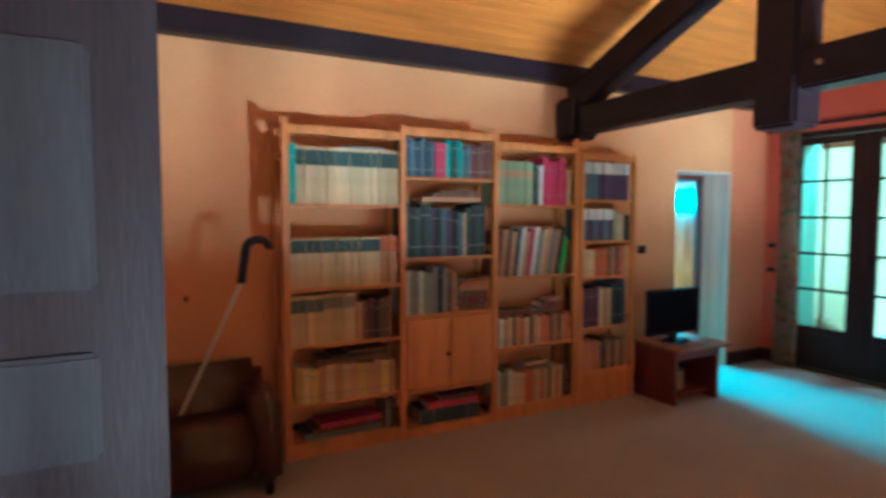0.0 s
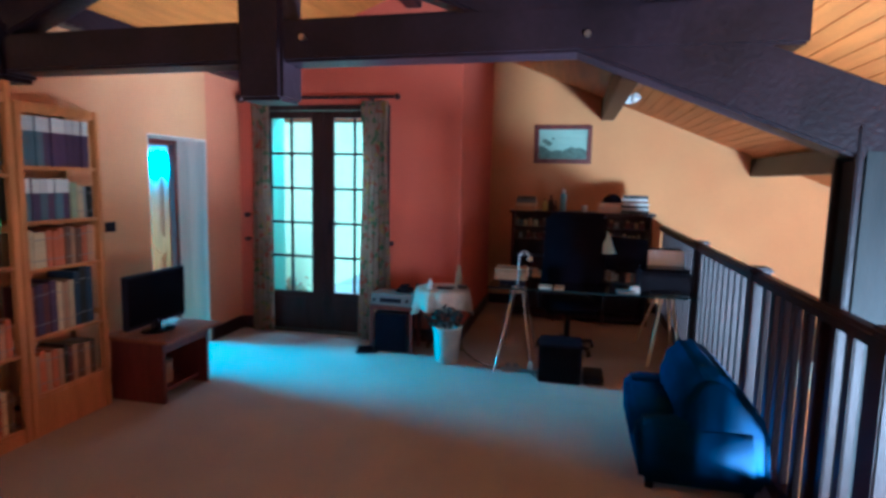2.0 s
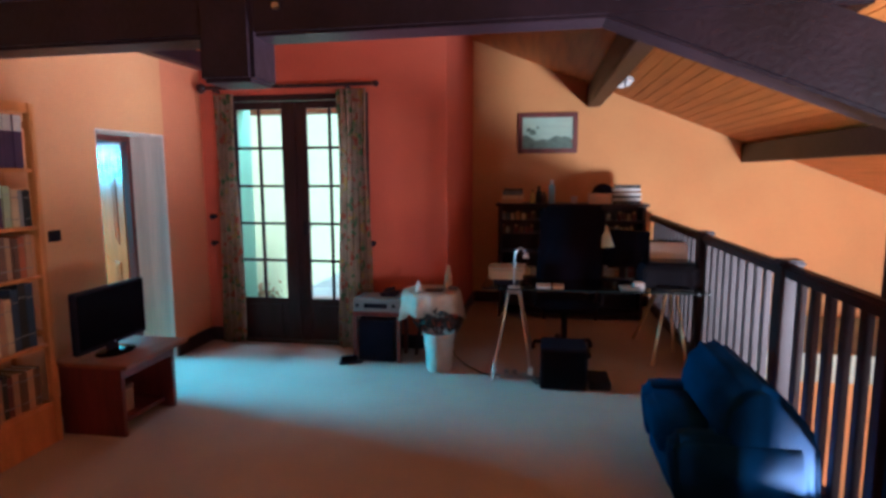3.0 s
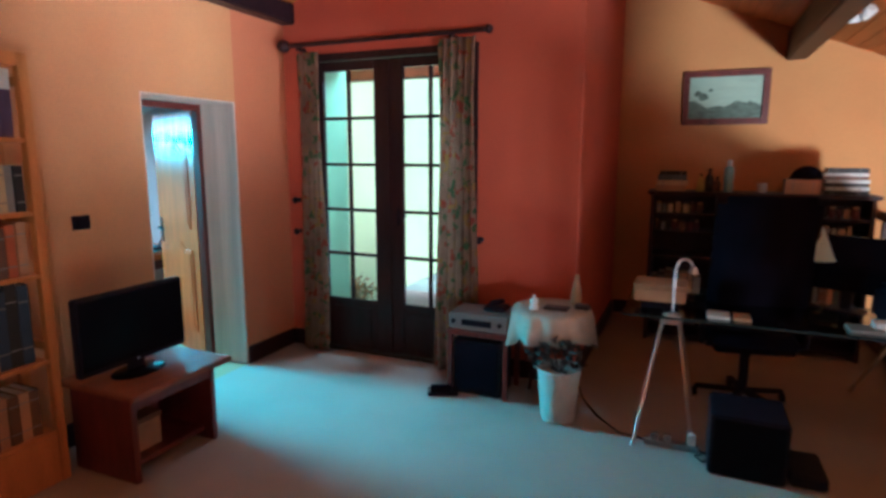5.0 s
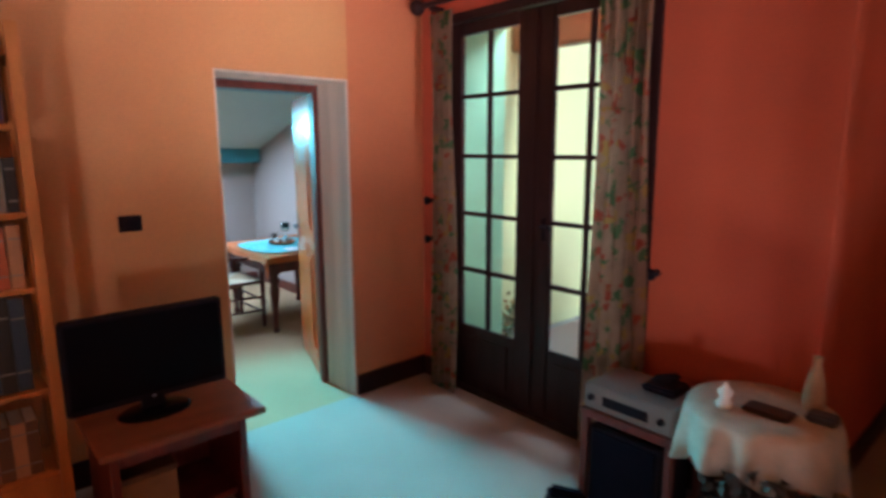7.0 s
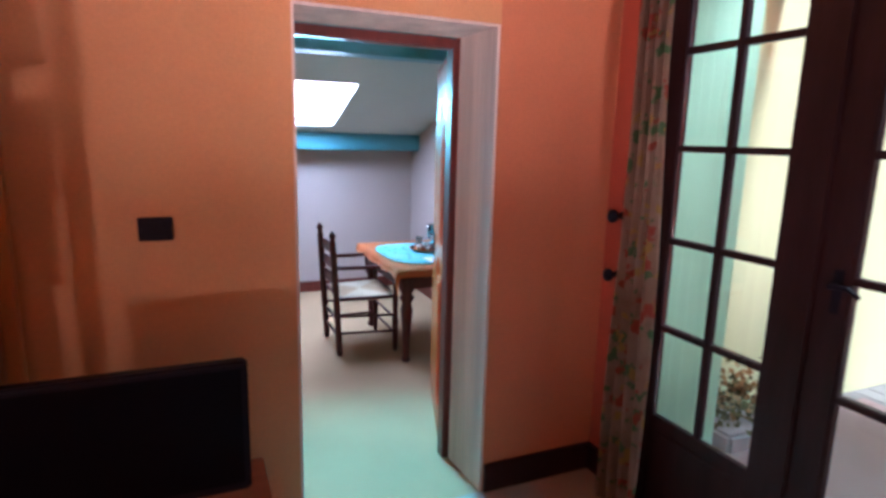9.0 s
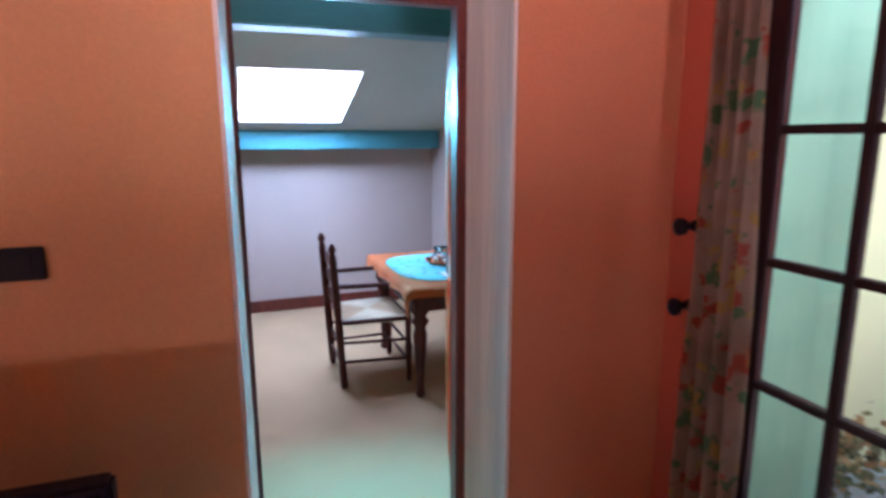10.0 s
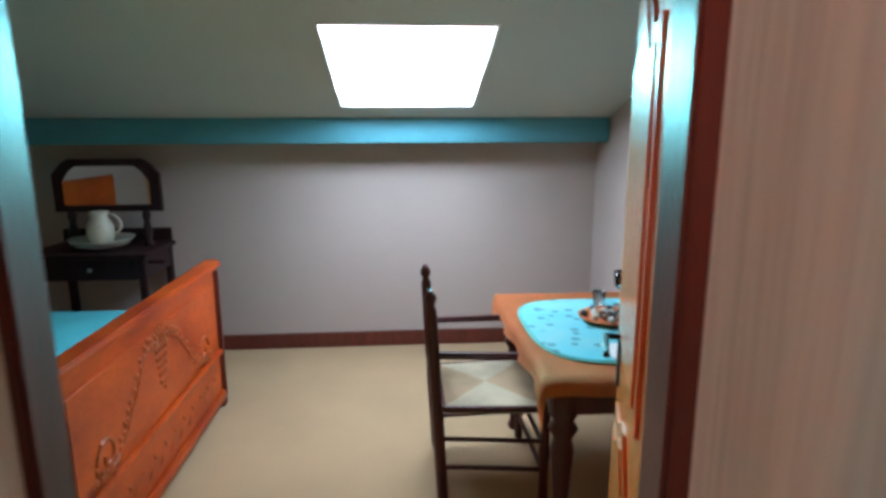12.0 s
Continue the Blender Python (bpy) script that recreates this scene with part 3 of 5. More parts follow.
def bookcase(y0, y1, top, boards, m, label, posts_right=True, deep=0.30, post_top=2.26):
    """An open-sided pine bookcase against the west wall: posts, rungs, boards, top rail."""
    t = thing("bookcase", label, "bookcase", "bookcases along the wall")
    xf, xb = -3.85, -3.85 - deep
    for yy in ((y0, y0 + 0.045), (y1 - 0.045, y1)) if posts_right else ((y0, y0 + 0.045),):
        for xa in (xf - 0.045, xb):
            part("post", box(bmesh.new(), xa, xa + 0.045, yy[0], yy[1], 0, post_top, 0.004), m, t)
        for z in (0.12, 0.7, 1.35, 2.0):
            part("rung", box(bmesh.new(), xb + 0.045, xf - 0.045, yy[0] + 0.01, yy[1] - 0.01, z, z + 0.045, 0.003), m, t)
    for z in boards:
        part("shelf", box(bmesh.new(), xb + 0.012, xf - 0.008, y0 + 0.046, (y1 - 0.046) if posts_right else y1, z - 0.022, z, 0.003), m, t)
    part("top_rail", box(bmesh.new(), xf - 0.026, xf - 0.004, y0 + 0.046, (y1 - 0.046) if posts_right else y1, top, top + 0.06, 0.003), m, t)
    part("top_board", box(bmesh.new(), xb + 0.012, xf - 0.028, y0 + 0.046, (y1 - 0.046) if posts_right else y1, top + 0.03, top + 0.05, 0.003), m, t)
    part("plinth", box(bmesh.new(), xf - 0.026, xf - 0.006, y0 + 0.046, (y1 - 0.046) if posts_right else y1, 0.0, max(0.02, boards[0] - 0.024), 0.003), m, t)
    return t


G1, G2, G3, G4 = ("books on the first bookcase", "books on the second bookcase", "books on the third bookcase", "books on the narrow bookcase")
bookcase(0.80, 1.622, 2.15, (0.10, 0.36, 0.76, 1.14, 1.70), M_PINE, "tall pine bookcase filled with matching cream volumes", False)
bc2 = bookcase(1.622, 2.40, 2.19, (0.06, 0.34, 0.90, 1.32, 1.90), M_PINE, "tall pine bookcase with a two-door cupboard", False)
bookcase(2.40, 3.245, 2.13, (0.10, 0.58, 1.14, 1.71), M_PINE, "tall pine bookcase with mixed paperbacks", True)
bookcase(3.255, 3.90, 2.09, (0.28, 0.66, 1.10, 1.41, 1.76), M_PINE, "narrower lower pine bookcase beside the television", True, post_top=2.15)
# first
a, b = 0.85, 1.618
row_of_books(a, b, 1.70, [(1, ["teal"], 0.045, 0.42, 0.24, None, None), (14, ["cream"], 0.052, 0.375, 0.24, (0.68, 0.95), "green")], G1)
row_of_books(a, b, 1.14, [(12, ["cream"], 0.052, 0.335, 0.24, (0.70, 0.96), "green"), (2, ["tan"], 0.06, 0.34, 0.24, (0.68, 0.98), "orange")], G1)
row_of_books(a, b, 0.76, [(4, ["cream"], 0.055, 0.33, 0.24, (0.66, 0.92), "slate"), (5, ["cream"], 0.045, 0.335, 0.24, (0.70, 0.93), "grey"), (6, ["maroon", "brown", "black", "tan"], 0.042, 0.29, 0.22, None, None)], G1)
row_of_books(a + 0.03, b, 0.36, [(3, ["yellow", "cream"], 0.05, 0.25, 0.2, None, None), (10, ["cream", "tan", "yellow", "tan"], 0.056, 0.25, 0.2, None, None)], G1)
lying(1.55, 0.615, [(0.03, 0.5, 0.2, "brown"), (0.025, 0.42, 0.2, "black"), (0.02, 0.3, 0.18, "brown")], G1)
lying(1.5, 0.10, [(0.04, 0.55, 0.22, "slate"), (0.035, 0.5, 0.22, "maroon"), (0.03, 0.45, 0.2, "pink")], G1)
row_of_books(1.52, 1.6, 0.10, [(2, ["grey", "black"], 0.035, 0.2, 0.18, None, None)], G1)
lying(1.54, 2.075, [(0.012, 0.36, 0.2, "white"), (0.01, 0.3, 0.2, "grey")], G1)
# second
a, b = 1.67, 2.398
row_of_books(a, b, 1.90, [(6, ["blue", "slate"], 0.04, 0.285, 0.2, None, None), (2, ["pink"], 0.042, 0.275, 0.2, None, None), (3, ["teal", "green"], 0.045, 0.28, 0.2, None, None), (2, ["slate"], 0.035, 0.25, 0.2, None, None), (4, ["maroon", "brown"], 0.05, 0.275, 0.2, None, None)], G2)
row_of_books(a, b, 1.32, [(5, ["green", "black"], 0.04, 0.40, 0.24, None, None), (6, ["purple", "black", "slate"], 0.045, 0.36, 0.22, None, None), (1, ["cream"], 0.02, 0.35, 0.2, None, None), (4, ["green", "black"], 0.045, 0.40, 0.24, None, None)], G2)
lying(2.3, 1.725, [(0.035, 0.5, 0.2, "tan"), (0.03, 0.4, 0.2, "brown"), (0.02, 0.34, 0.2, "brown")], G2)
row_of_books(a, a + 0.42, 0.90, [(6, ["white", "sage", "grey"], 0.038, 0.33, 0.22, None, None), (3, ["grey", "black"], 0.04, 0.35, 0.2, None, None), (2, ["brown", "tan"], 0.04, 0.3, 0.2, None, None)], G2)
lying(2.37, 0.90, [(0.05, 0.24, 0.18, "brown"), (0.05, 0.25, 0.18, "maroon"), (0.05, 0.23, 0.18, "brown"), (0.04, 0.24, 0.18, "tan"), (0.03, 0.22, 0.17, "orange"), (0.025, 0.2, 0.16, "brown")], G2)
lying(2.3, 0.06, [(0.11, 0.5, 0.22, "blue"), (0.05, 0.42, 0.2, "pink"), (0.04, 0.34, 0.2, "maroon")], G2)
part("cupboard_body", B(-4.13, -3.875, a + 0.005, b - 0.005, 0.345, 0.87, bev=0.003), M_PINE, bc2)
for y0, y1, yk in ((a + 0.005, 2.03, 2.0), (2.036, b - 0.004, None)):
    d = part("cupboard_door", box(bmesh.new(), -3.874, -3.853, y0, y1, 0.35, 0.868, 0.004), M_PINE, bc2)
    if yk:
        part("knob", lathe(bmesh.new(), 0, 0, [(0.008, 0), (0.008, 0.012), (0.017, 0.02), (0.012, 0.03)], 12), M_BLACK, d, "dark round knob").matrix_basis = pose(-3.853, yk, 0.6, 0, 90, 0)
# third
a, b = 2.45, 3.195
row_of_books(a, b, 1.71, [(8, ["sage"], 0.042, 0.34, 0.22, (0.62, 0.78), "tan"), (1, ["green"], 0.03, 0.34, 0.22, None, None), (2, ["grey", "white"], 0.03, 0.33, 0.2, None, None), (5, ["pink"], 0.05, 0.385, 0.22, None, None), (1, ["cream"], 0.03, 0.3, 0.2, None, None)], G3)
y = a
for i, c in enumerate(("maroon", "tan", "brown", "tan", "green", "white", "tan", "pink", "white", "grey", "cream", "tan", "grey", "tan", "black", "lime")):
    put_book(-3.89, y, 1.142, 0.030, 0.36 + 0.02 * (i % 3) - (0.05 if i == 15 else 0), 0.22, c, G3, lean=-(6 + 0.35 * i))
    y += 0.0415
row_of_books(a + 0.03, b, 0.58, [(1, ["white"], 0.04, 0.25, 0.18, None, None), (16, ["tan", "cream", "brown", "tan", "orange"], 0.04, 0.24, 0.17, None, None)], G3)
lying(2.8, 0.825, [(0.02, 0.3, 0.16, "maroon"), (0.025, 0.26, 0.16, "brown")], G3)
lying(3.1, 0.825, [(0.04, 0.24, 0.16, "brown"), (0.05, 0.2, 0.15, "maroon"), (0.03, 0.14, 0.12, "tan")], G3)
row_of_books(a, b, 0.10, [(4, ["white", "grey", "sage"], 0.04, 0.3, 0.18, None, None), (14, ["cream", "tan", "brown", "cream", "orange"], 0.038, 0.27, 0.17, None, None)], G3)
lying(2.95, 0.375, [(0.025, 0.26, 0.15, "brown"), (0.03, 0.2, 0.14, "tan")], G3)
# fourth
a, b = 3.305, 3.85
row_of_books(a, b, 1.76, [(3, ["slate"], 0.055, 0.315, 0.22, (0.70, 1.0), "white"), (6, ["purple"], 0.058, 0.315, 0.22, (0.70, 1.0), "white")], G4)
row_of_books(a, b, 1.41, [(6, ["slate", "purple"], 0.058, 0.27, 0.22, (0.66, 1.0), "white"), (2, ["sage", "cream"], 0.05, 0.25, 0.2, None, None), (2, ["grey", "black"], 0.04, 0.22, 0.2, None, None)], G4)
row_of_books(a, b, 1.10, [(3, ["cream"], 0.05, 0.25, 0.2, None, None), (8, ["brown", "tan", "cream", "black", "orange"], 0.045, 0.26, 0.2, None, None)], G4)
row_of_books(a, b, 0.66, [(4, ["maroon", "purple"], 0.05, 0.36, 0.2, None, None), (3, ["cream", "tan"], 0.045, 0.33, 0.2, None, None), (3, ["blue", "black"], 0.055, 0.41, 0.22, None, None)], G4)
row_of_books(a, b, 0.28, [(5, ["tan", "orange"], 0.045, 0.28, 0.2, None, None), (2, ["black", "maroon"], 0.035, 0.27, 0.2, None, None), (4, ["tan", "brown"], 0.05, 0.27, 0.2, None, None)], G4)
lying(3.75, 0.0, [(0.05, 0.35, 0.2, "cream"), (0.06, 0.4, 0.22, "teal"), (0.03, 0.3, 0.2, "teal")], G4)

# ---- television and stand ----
# Honey-wood top; the shade over it is put into this darker red-brown.
M_STANDTOP = mat("shaded_red_brown_top", (0.26, 0.085, 0.035), 0.4, 0.2, 4, 50, 0.12, stretch=(4, 0.6, 4))
st = thing("tv_stand", "low reddish wooden television stand with open shelf", "stand")
part("top", B(-3.96, -3.38, 3.93, 4.60, 0.475, 0.505, bev=0.006), M_STANDTOP, st, "worn honey-coloured top, shade put into its red-brown colour")
for y in (3.975, 4.50):
    part("side_panel", B(-3.92, -3.46, y, y + 0.035, 0, 0.474, bev=0.004), M_REDWOOD, st)
part("front_rail", B(-3.485, -3.465, 4.011, 4.499, 0.39, 0.474, bev=0.003), M_REDWOOD, st)
part("shelf", B(-3.90, -3.53, 4.011, 4.499, 0.05, 0.08, bev=0.003), M_REDWOOD, st)
part("back_panel", B(-3.92, -3.905, 4.011, 4.499, 0.05, 0.474), M_REDWOOD, st)
bx = thing("storage_box", "small tan cardboard box inside the television stand", "box")
part("box_body", B(-3.86, -3.6, 4.02, 4.26, 0.081, 0.24, bev=0.004), M_BOOK["tan"], bx)
part("box_lid", B(-3.865, -3.595, 4.015, 4.265, 0.241, 0.27, bev=0.004), M_BOOK["brown"], bx)
M_SCREEN = mat("dark_screen", (0.005, 0.004, 0.007), 0.2, 0.05, 3, 90, 0.0, spec=0.06)
tv = thing("television", "black flat television on an oval foot", "television", at=pose(-3.68, 4.215, 0.505, 0, 0, 90))
part("housing", box(bmesh.new(), -0.33, 0.325, -0.002, 0.045, 0.06, 0.468, 0.008), M_BLACK, tv)
part("screen", box(bmesh.new(), -0.31, 0.305, -0.006, -0.001, 0.09, 0.447, 0.001), M_SCREEN, tv)
part("neck", box(bmesh.new(), -0.05, 0.05, 0.01, 0.035, 0.012, 0.08, 0.004), M_BLACK, tv)
fb = lathe(bmesh.new(), 0, 0, [(0.15, 0), (0.155, 0.006), (0.14, 0.014), (0.05, 0.018)], 28)
bmesh.ops.scale(fb, vec=(1.0, 0.68, 1.0), verts=fb.verts)
part("foot", fb, M_SCREEN, tv)
part("badge", box(bmesh.new(), -0.008, 0.008, -0.0035, -0.0021, 0.068, 0.078), M_STEEL, tv)
sw = thing("light_switch", "dark square light switch plate on the ochre wall", "switch")
part("plate", B(WX + 0.001, WX + 0.012, 4.245, 4.352, 1.255, 1.335, bev=0.003), M_BLACK, sw)
part("rocker", B(WX + 0.0125, WX + 0.017, 4.27, 4.327, 1.27, 1.32, bev=0.002), M_BLACK, sw)

# ---- curtains ----


def curtain_mat():
    m = mat("floral_curtain", (0.50, 0.34, 0.24), 0.9, 0.1, 7, 180, 0.2, tint=(0.36, 0.23, 0.16))
    n, l = m.node_tree.nodes, m.node_tree.links
    src = n["Principled BSDF"].inputs["Base Color"].links[0].from_socket
    tc = n.new("ShaderNodeTexCoord")
    for sc, th, col in ((11.0, 0.60, (0.45, 0.10, 0.06, 1)), (14.0, 0.60, (0.12, 0.22, 0.10, 1)), (12.0, 0.62, (0.50, 0.32, 0.10, 1))):
        mp = n.new("ShaderNodeMapping")
        mp.inputs["Location"].default_value = (sc * 3, sc, sc * 7)
        nz = n.new("ShaderNodeTexNoise")
        nz.inputs["Scale"].default_value, nz.inputs["Detail"].default_value = sc, 3
        l.new(tc.outputs["Object"], mp.inputs[0]), l.new(mp.outputs[0], nz.inputs[0])
        r = n.new("ShaderNodeMapRange")
        r.inputs[1].default_value, r.inputs[2].default_value = th - 0.02, th + 0.02
        l.new(nz.outputs[0], r.inputs[0])
        mx = n.new("ShaderNodeMix")
        mx.data_type = "RGBA"
        mx.inputs[7].default_value = col
        l.new(r.outputs[0], mx.inputs[0]), l.new(src, mx.inputs[6])
        src = mx.outputs[2]
    l.new(src, n["Principled BSDF"].inputs["Base Color"])
    thin, sheer = n.new("ShaderNodeBsdfTranslucent"), n.new("ShaderNodeMixShader")
    sheer.inputs[0].default_value = 0.5
    l.new(src, thin.inputs[0]), l.new(n["Principled BSDF"].outputs[0], sheer.inputs[1]), l.new(thin.outputs[0], sheer.inputs[2])
    l.new(sheer.outputs[0], n["Material Output"].inputs[0])
    return m


M_CURTAIN = curtain_mat()


def curtain(x0, x1, yc, z0, z1, folds, depth, label):
    bm = bmesh.new()
    nu, nv = folds * 10, 24
    grid = []
    for j in range(nv + 1):
        v = j / nv
        row = []
        for i in range(nu + 1):
            u = i / nu
            sw_ = 1 + 0.12 * math.sin(v * 5 + 1) + (0.10 * (1 - v))
            x = (x0 + x1) / 2 + (u - 0.5) * (x1 - x0) * sw_
            y = yc + depth * (0.6 + 0.4 * (1 - v)) * math.sin(2 * math.pi * folds * u + 0.8 * math.sin(v * 4)) + 0.006 * math.sin(23 * u + 9 * v)
            row.append(bm.verts.new((x, y, z0 + (z1 - z0) * v)))
        grid.append(row)
    for j in range(nv):
        for i in range(nu):
            bm.faces.new((grid[j][i], grid[j][i + 1], grid[j + 1][i + 1], grid[j + 1][i])).smooth = True
    bmesh.ops.solidify(bm, geom=bm.faces[:], thickness=0.003)
    return solid("curtain", bm, M_CURTAIN, label, "curtain", group="curtains at the garden doors")


curtain(-3.96, -3.745, 6.10, 0.015, 2.50, 4, 0.030, "narrow floral curtain drawn aside on a wooden pole")
curtain(-2.70, -2.40, 6.09, 0.012, 2.52, 5, 0.038, "floral curtain drawn aside near the stereo stand")
pl = thing("curtain_pole", "thick dark wooden curtain pole with ball ends", "curtain pole")
part("pole", rod(bmesh.new(), (-4.06, 6.09, 2.56), (-2.34, 6.09, 2.56), 0.019, seg=16), M_DKWOOD, pl)
for x, s in ((-4.08, 0.05), (-2.31, 0.032)):
    fb = bmesh.new()
    bmesh.ops.create_icosphere(fb, subdivisions=3, radius=s, matrix=Matrix.Translation((x, 6.09, 2.56)))
    part("finial", fb, M_DKWOOD, pl, smooth=True)
for x in (-3.95, -2.6):
    part("bracket", beam(bmesh.new(), (x, 6.09, 2.535), (x, FY - 0.002, 2.535), 0.025, 0.03), M_DKWOOD, pl)
for x, z in ((-4.06, 1.30), (-4.06, 1.03), (-2.38, 1.05)):
    tb = lathe(bmesh.new(), 0, 0, [(0.02, 0), (0.012, 0.012), (0.012, 0.04), (0.028, 0.05), (0.03, 0.065), (0.012, 0.075)], 14)
    ob = solid("curtain_holdback", tb, M_BLACK, "dark round knob fixed to the wall for the curtain", "holdback", group="curtain holdbacks")
    ob.matrix_basis = pose(x, FY - 0.001, z, 90, 0, 0)

# ---- stereo stand, round table, pot ----
M_SILVER = mat("silver_plastic", (0.20, 0.19, 0.185), 0.4, 0.08, 5, 80, 0.05)
ss = thing("stereo_stand", "small wooden stand with a dark open front", "stand")
part("top", B(-2.47, -2.02, 5.72, 6.06, 0.43, 0.47, bev=0.004), M_REDWOOD, ss)
for x in (-2.465, -2.055):
    for y in (5.725, 6.02):
        part("leg", B(x, x + 0.035, y, y + 0.035, 0, 0.43, bev=0.003), M_REDWOOD, ss)
sp = thing("subwoofer", "black loudspeaker box under the stereo stand", "loudspeaker")
part("cabinet", B(-2.42, -2.07, 5.735, 6.01, 0.0, 0.40, bev=0.008), M_BLACK, sp)
part("grille", B(-2.40, -2.09, 5.726, 5.734, 0.03, 0.38, bev=0.004), M_DKFAB, sp)
hf = thing("stereo", "silver stereo unit with a dark display slot", "stereo")
part("casing", B(-2.46, -2.03, 5.735, 6.04, 0.471, 0.59, bev=0.008), M_SILVER, hf)
part("display", B(-2.36, -2.14, 5.729, 5.736, 0.505, 0.55, bev=0.002), M_BLACK, hf)
for x in (-2.42, -2.08):
    part("dial", rod(bmesh.new(), (x, 5.735, 0.53), (x, 5.722, 0.53), 0.016), M_BLACK, hf)
rc = thing("telephone", "black handset lying on the silver stereo", "telephone")
part("cradle", B(-2.24, -2.08, 5.84, 6.0, 0.59, 0.625, bev=0.012), M_BLACK, rc)
part("handset", beam(bmesh.new(), (-2.2, 5.88, 0.645), (-2.12, 5.97, 0.65), 0.04, 0.035, bev=0.012), M_BLACK, rc)

rt = thing("round_table", "small round dark wooden side table", "table")
TX, TYc = -1.76, 5.90
part("tabletop", lathe(bmesh.new(), TX, TYc, [(0.25, 0.62), (0.26, 0.63), (0.26, 0.645), (0.25, 0.65)], 32), M_DKWOOD, rt)
for k in range(3):
    an = 0.5 + k * 2.094
    part("leg", rod(bmesh.new(), (TX + 0.2 * math.cos(an), TYc + 0.2 * math.sin(an), 0), (TX + 0.08 * math.cos(an), TYc + 0.08 * math.sin(an), 0.62), 0.016, 0.02), M_DKWOOD, rt)
M_LACE = mat("ivory_lace", (0.52, 0.44, 0.35), 0.9, 0.12, 12, 150, 0.4)
bm = bmesh.new()
seg, loops = 96, []
for r, z, wob in ((0.0, 0.654, 0), (0.2, 0.654, 0), (0.262, 0.654, 0), (0.275, 0.64, 0.2), (0.285, 0.57, 0.7), (0.295, 0.49, 1.0)):
    lp = []
    for i in range(seg):
        an = 2 * math.pi * i / seg
        f = wob * (0.022 * math.sin(9 * an) + 0.010 * math.sin(17 * an + 1))
        dz = -wob * (0.09 * max(0.0, math.cos(2 * an - 0.6)) ** 2 + 0.03 * abs(math.sin(9 * an / 2))) if wob else 0
        lp.append(bm.verts.new((TX + (r + f) * math.cos(an), TYc + (r + f) * math.sin(an), z + dz)))
    loops.append(lp)
for p, q in zip(loops, loops[1:]):
    for i in range(seg):
        bm.faces.new((p[i], p[(i + 1) % seg], q[(i + 1) % seg], q[i])).smooth = True
bmesh.ops.remove_doubles(bm, verts=bm.verts, dist=0.0005)
bmesh.ops.solidify(bm, geom=bm.faces[:], thickness=0.003)
solid("tablecloth", bm, M_LACE, "ivory lace cloth hanging in folds over the round table", "tablecloth")
fg = lathe(bmesh.new(), -1.86, 5.80, [(0.03, 0.656), (0.034, 0.67), (0.02, 0.69), (0.03, 0.72), (0.012, 0.74), (0.006, 0.76)], 14)
solid("figurine", fg, M_WHITE, "small white china ornament on the lace cloth", "ornament", smooth=True)
M_DKCLAY = mat("dark_clay", (0.05, 0.025, 0.02), 0.5, 0.2, 6, 60, 0.1)
for x, y, w, d, h in ((-1.72, 5.86, 0.17, 0.1, 0.02), (-1.56, 5.93, 0.1, 0.07, 0.035)):
    solid("spectacle_case", B(x - w / 2, x + w / 2, y - d / 2, y + d / 2, 0.656, 0.656 + h, bev=0.008), M_DKCLAY, "dark leather case lying on the lace cloth", "case", group="cases on the table")
solid("bud_vase", lathe(bmesh.new(), -1.62, 6.03, [(0.035, 0.656), (0.04, 0.70), (0.03, 0.78), (0.014, 0.84), (0.018, 0.87)], 16), M_BOOK["tan"], "slim tan vase on the lace cloth", "vase", smooth=True)
pot = thing("planter_pot", "pale ribbed waste bin holding dry dark foliage", "pot")
M_POT = mat("pale_wicker", (0.50, 0.47, 0.42), 0.8, 0.15, 9, 90, 0.35)
rings = [(0.105, 0.0)]
for i in range(12):
    z = 0.01 + i * 0.026
    r = 0.108 + 0.0022 * i
    rings += [(r, z), (r + 0.004, z + 0.013)]
rings += [(0.142, 0.33), (0.142, 0.345), (0.128, 0.345), (0.12, 0.31)]
part("pot_body", lathe(bmesh.new(), -1.64, 5.62, rings, 28), M_POT, pot)
bm = bmesh.new()
for i in range(170):
    an, el, r = rng.uniform(0, 6.28), rng.uniform(-0.1, 1.4), rng.uniform(0.10, 0.19)
    p = Vector((-1.66 + r * math.cos(an) * math.cos(el), 5.64 + 0.8 * r * math.sin(an) * math.cos(el), 0.36 + r * math.sin(el)))
    q = Vector((rng.uniform(-1, 1), rng.uniform(-1, 1), rng.uniform(-0.3, 1))).normalized()
    s = q.orthogonal().normalized() * 0.014
    vs = [bm.verts.new(p + q * 0.0), bm.verts.new(p + q * 0.03 + s), bm.verts.new(p + q * 0.065), bm.verts.new(p + q * 0.03 - s)]
    bm.faces.new(vs)
for i in range(10):
    an = rng.uniform(0, 6.28)
    rod(bm, (-1.64, 5.62, 0.28), (-1.66 + 0.12 * math.cos(an), 5.64 + 0.1 * math.sin(an), 0.5), 0.004, seg=5)
M_DRY = mat("dry_dark_foliage", (0.05, 0.03, 0.022), 0.8, 0.3, 8, 60, 0.1)
part("foliage", bm, M_DRY, pot, "dry dark brown foliage")
sc_ = thing("shoe", "black shoe on the carpet beside the speaker", "shoe", at=pose(-2.47, 5.66, 0, 0, 0, 25))
part("sole", box(bmesh.new(), -0.11, 0.11, -0.04, 0.04, 0, 0.02, 0.008), M_BLACK, sc_)
part("upper", box(bmesh.new(), -0.105, 0.08, -0.037, 0.037, 0.021, 0.07, 0.022), M_DKFAB, sc_)

# ---- picture on the gable ----
pic = thing("framed_picture", "small landscape picture in a dark red frame", "picture")
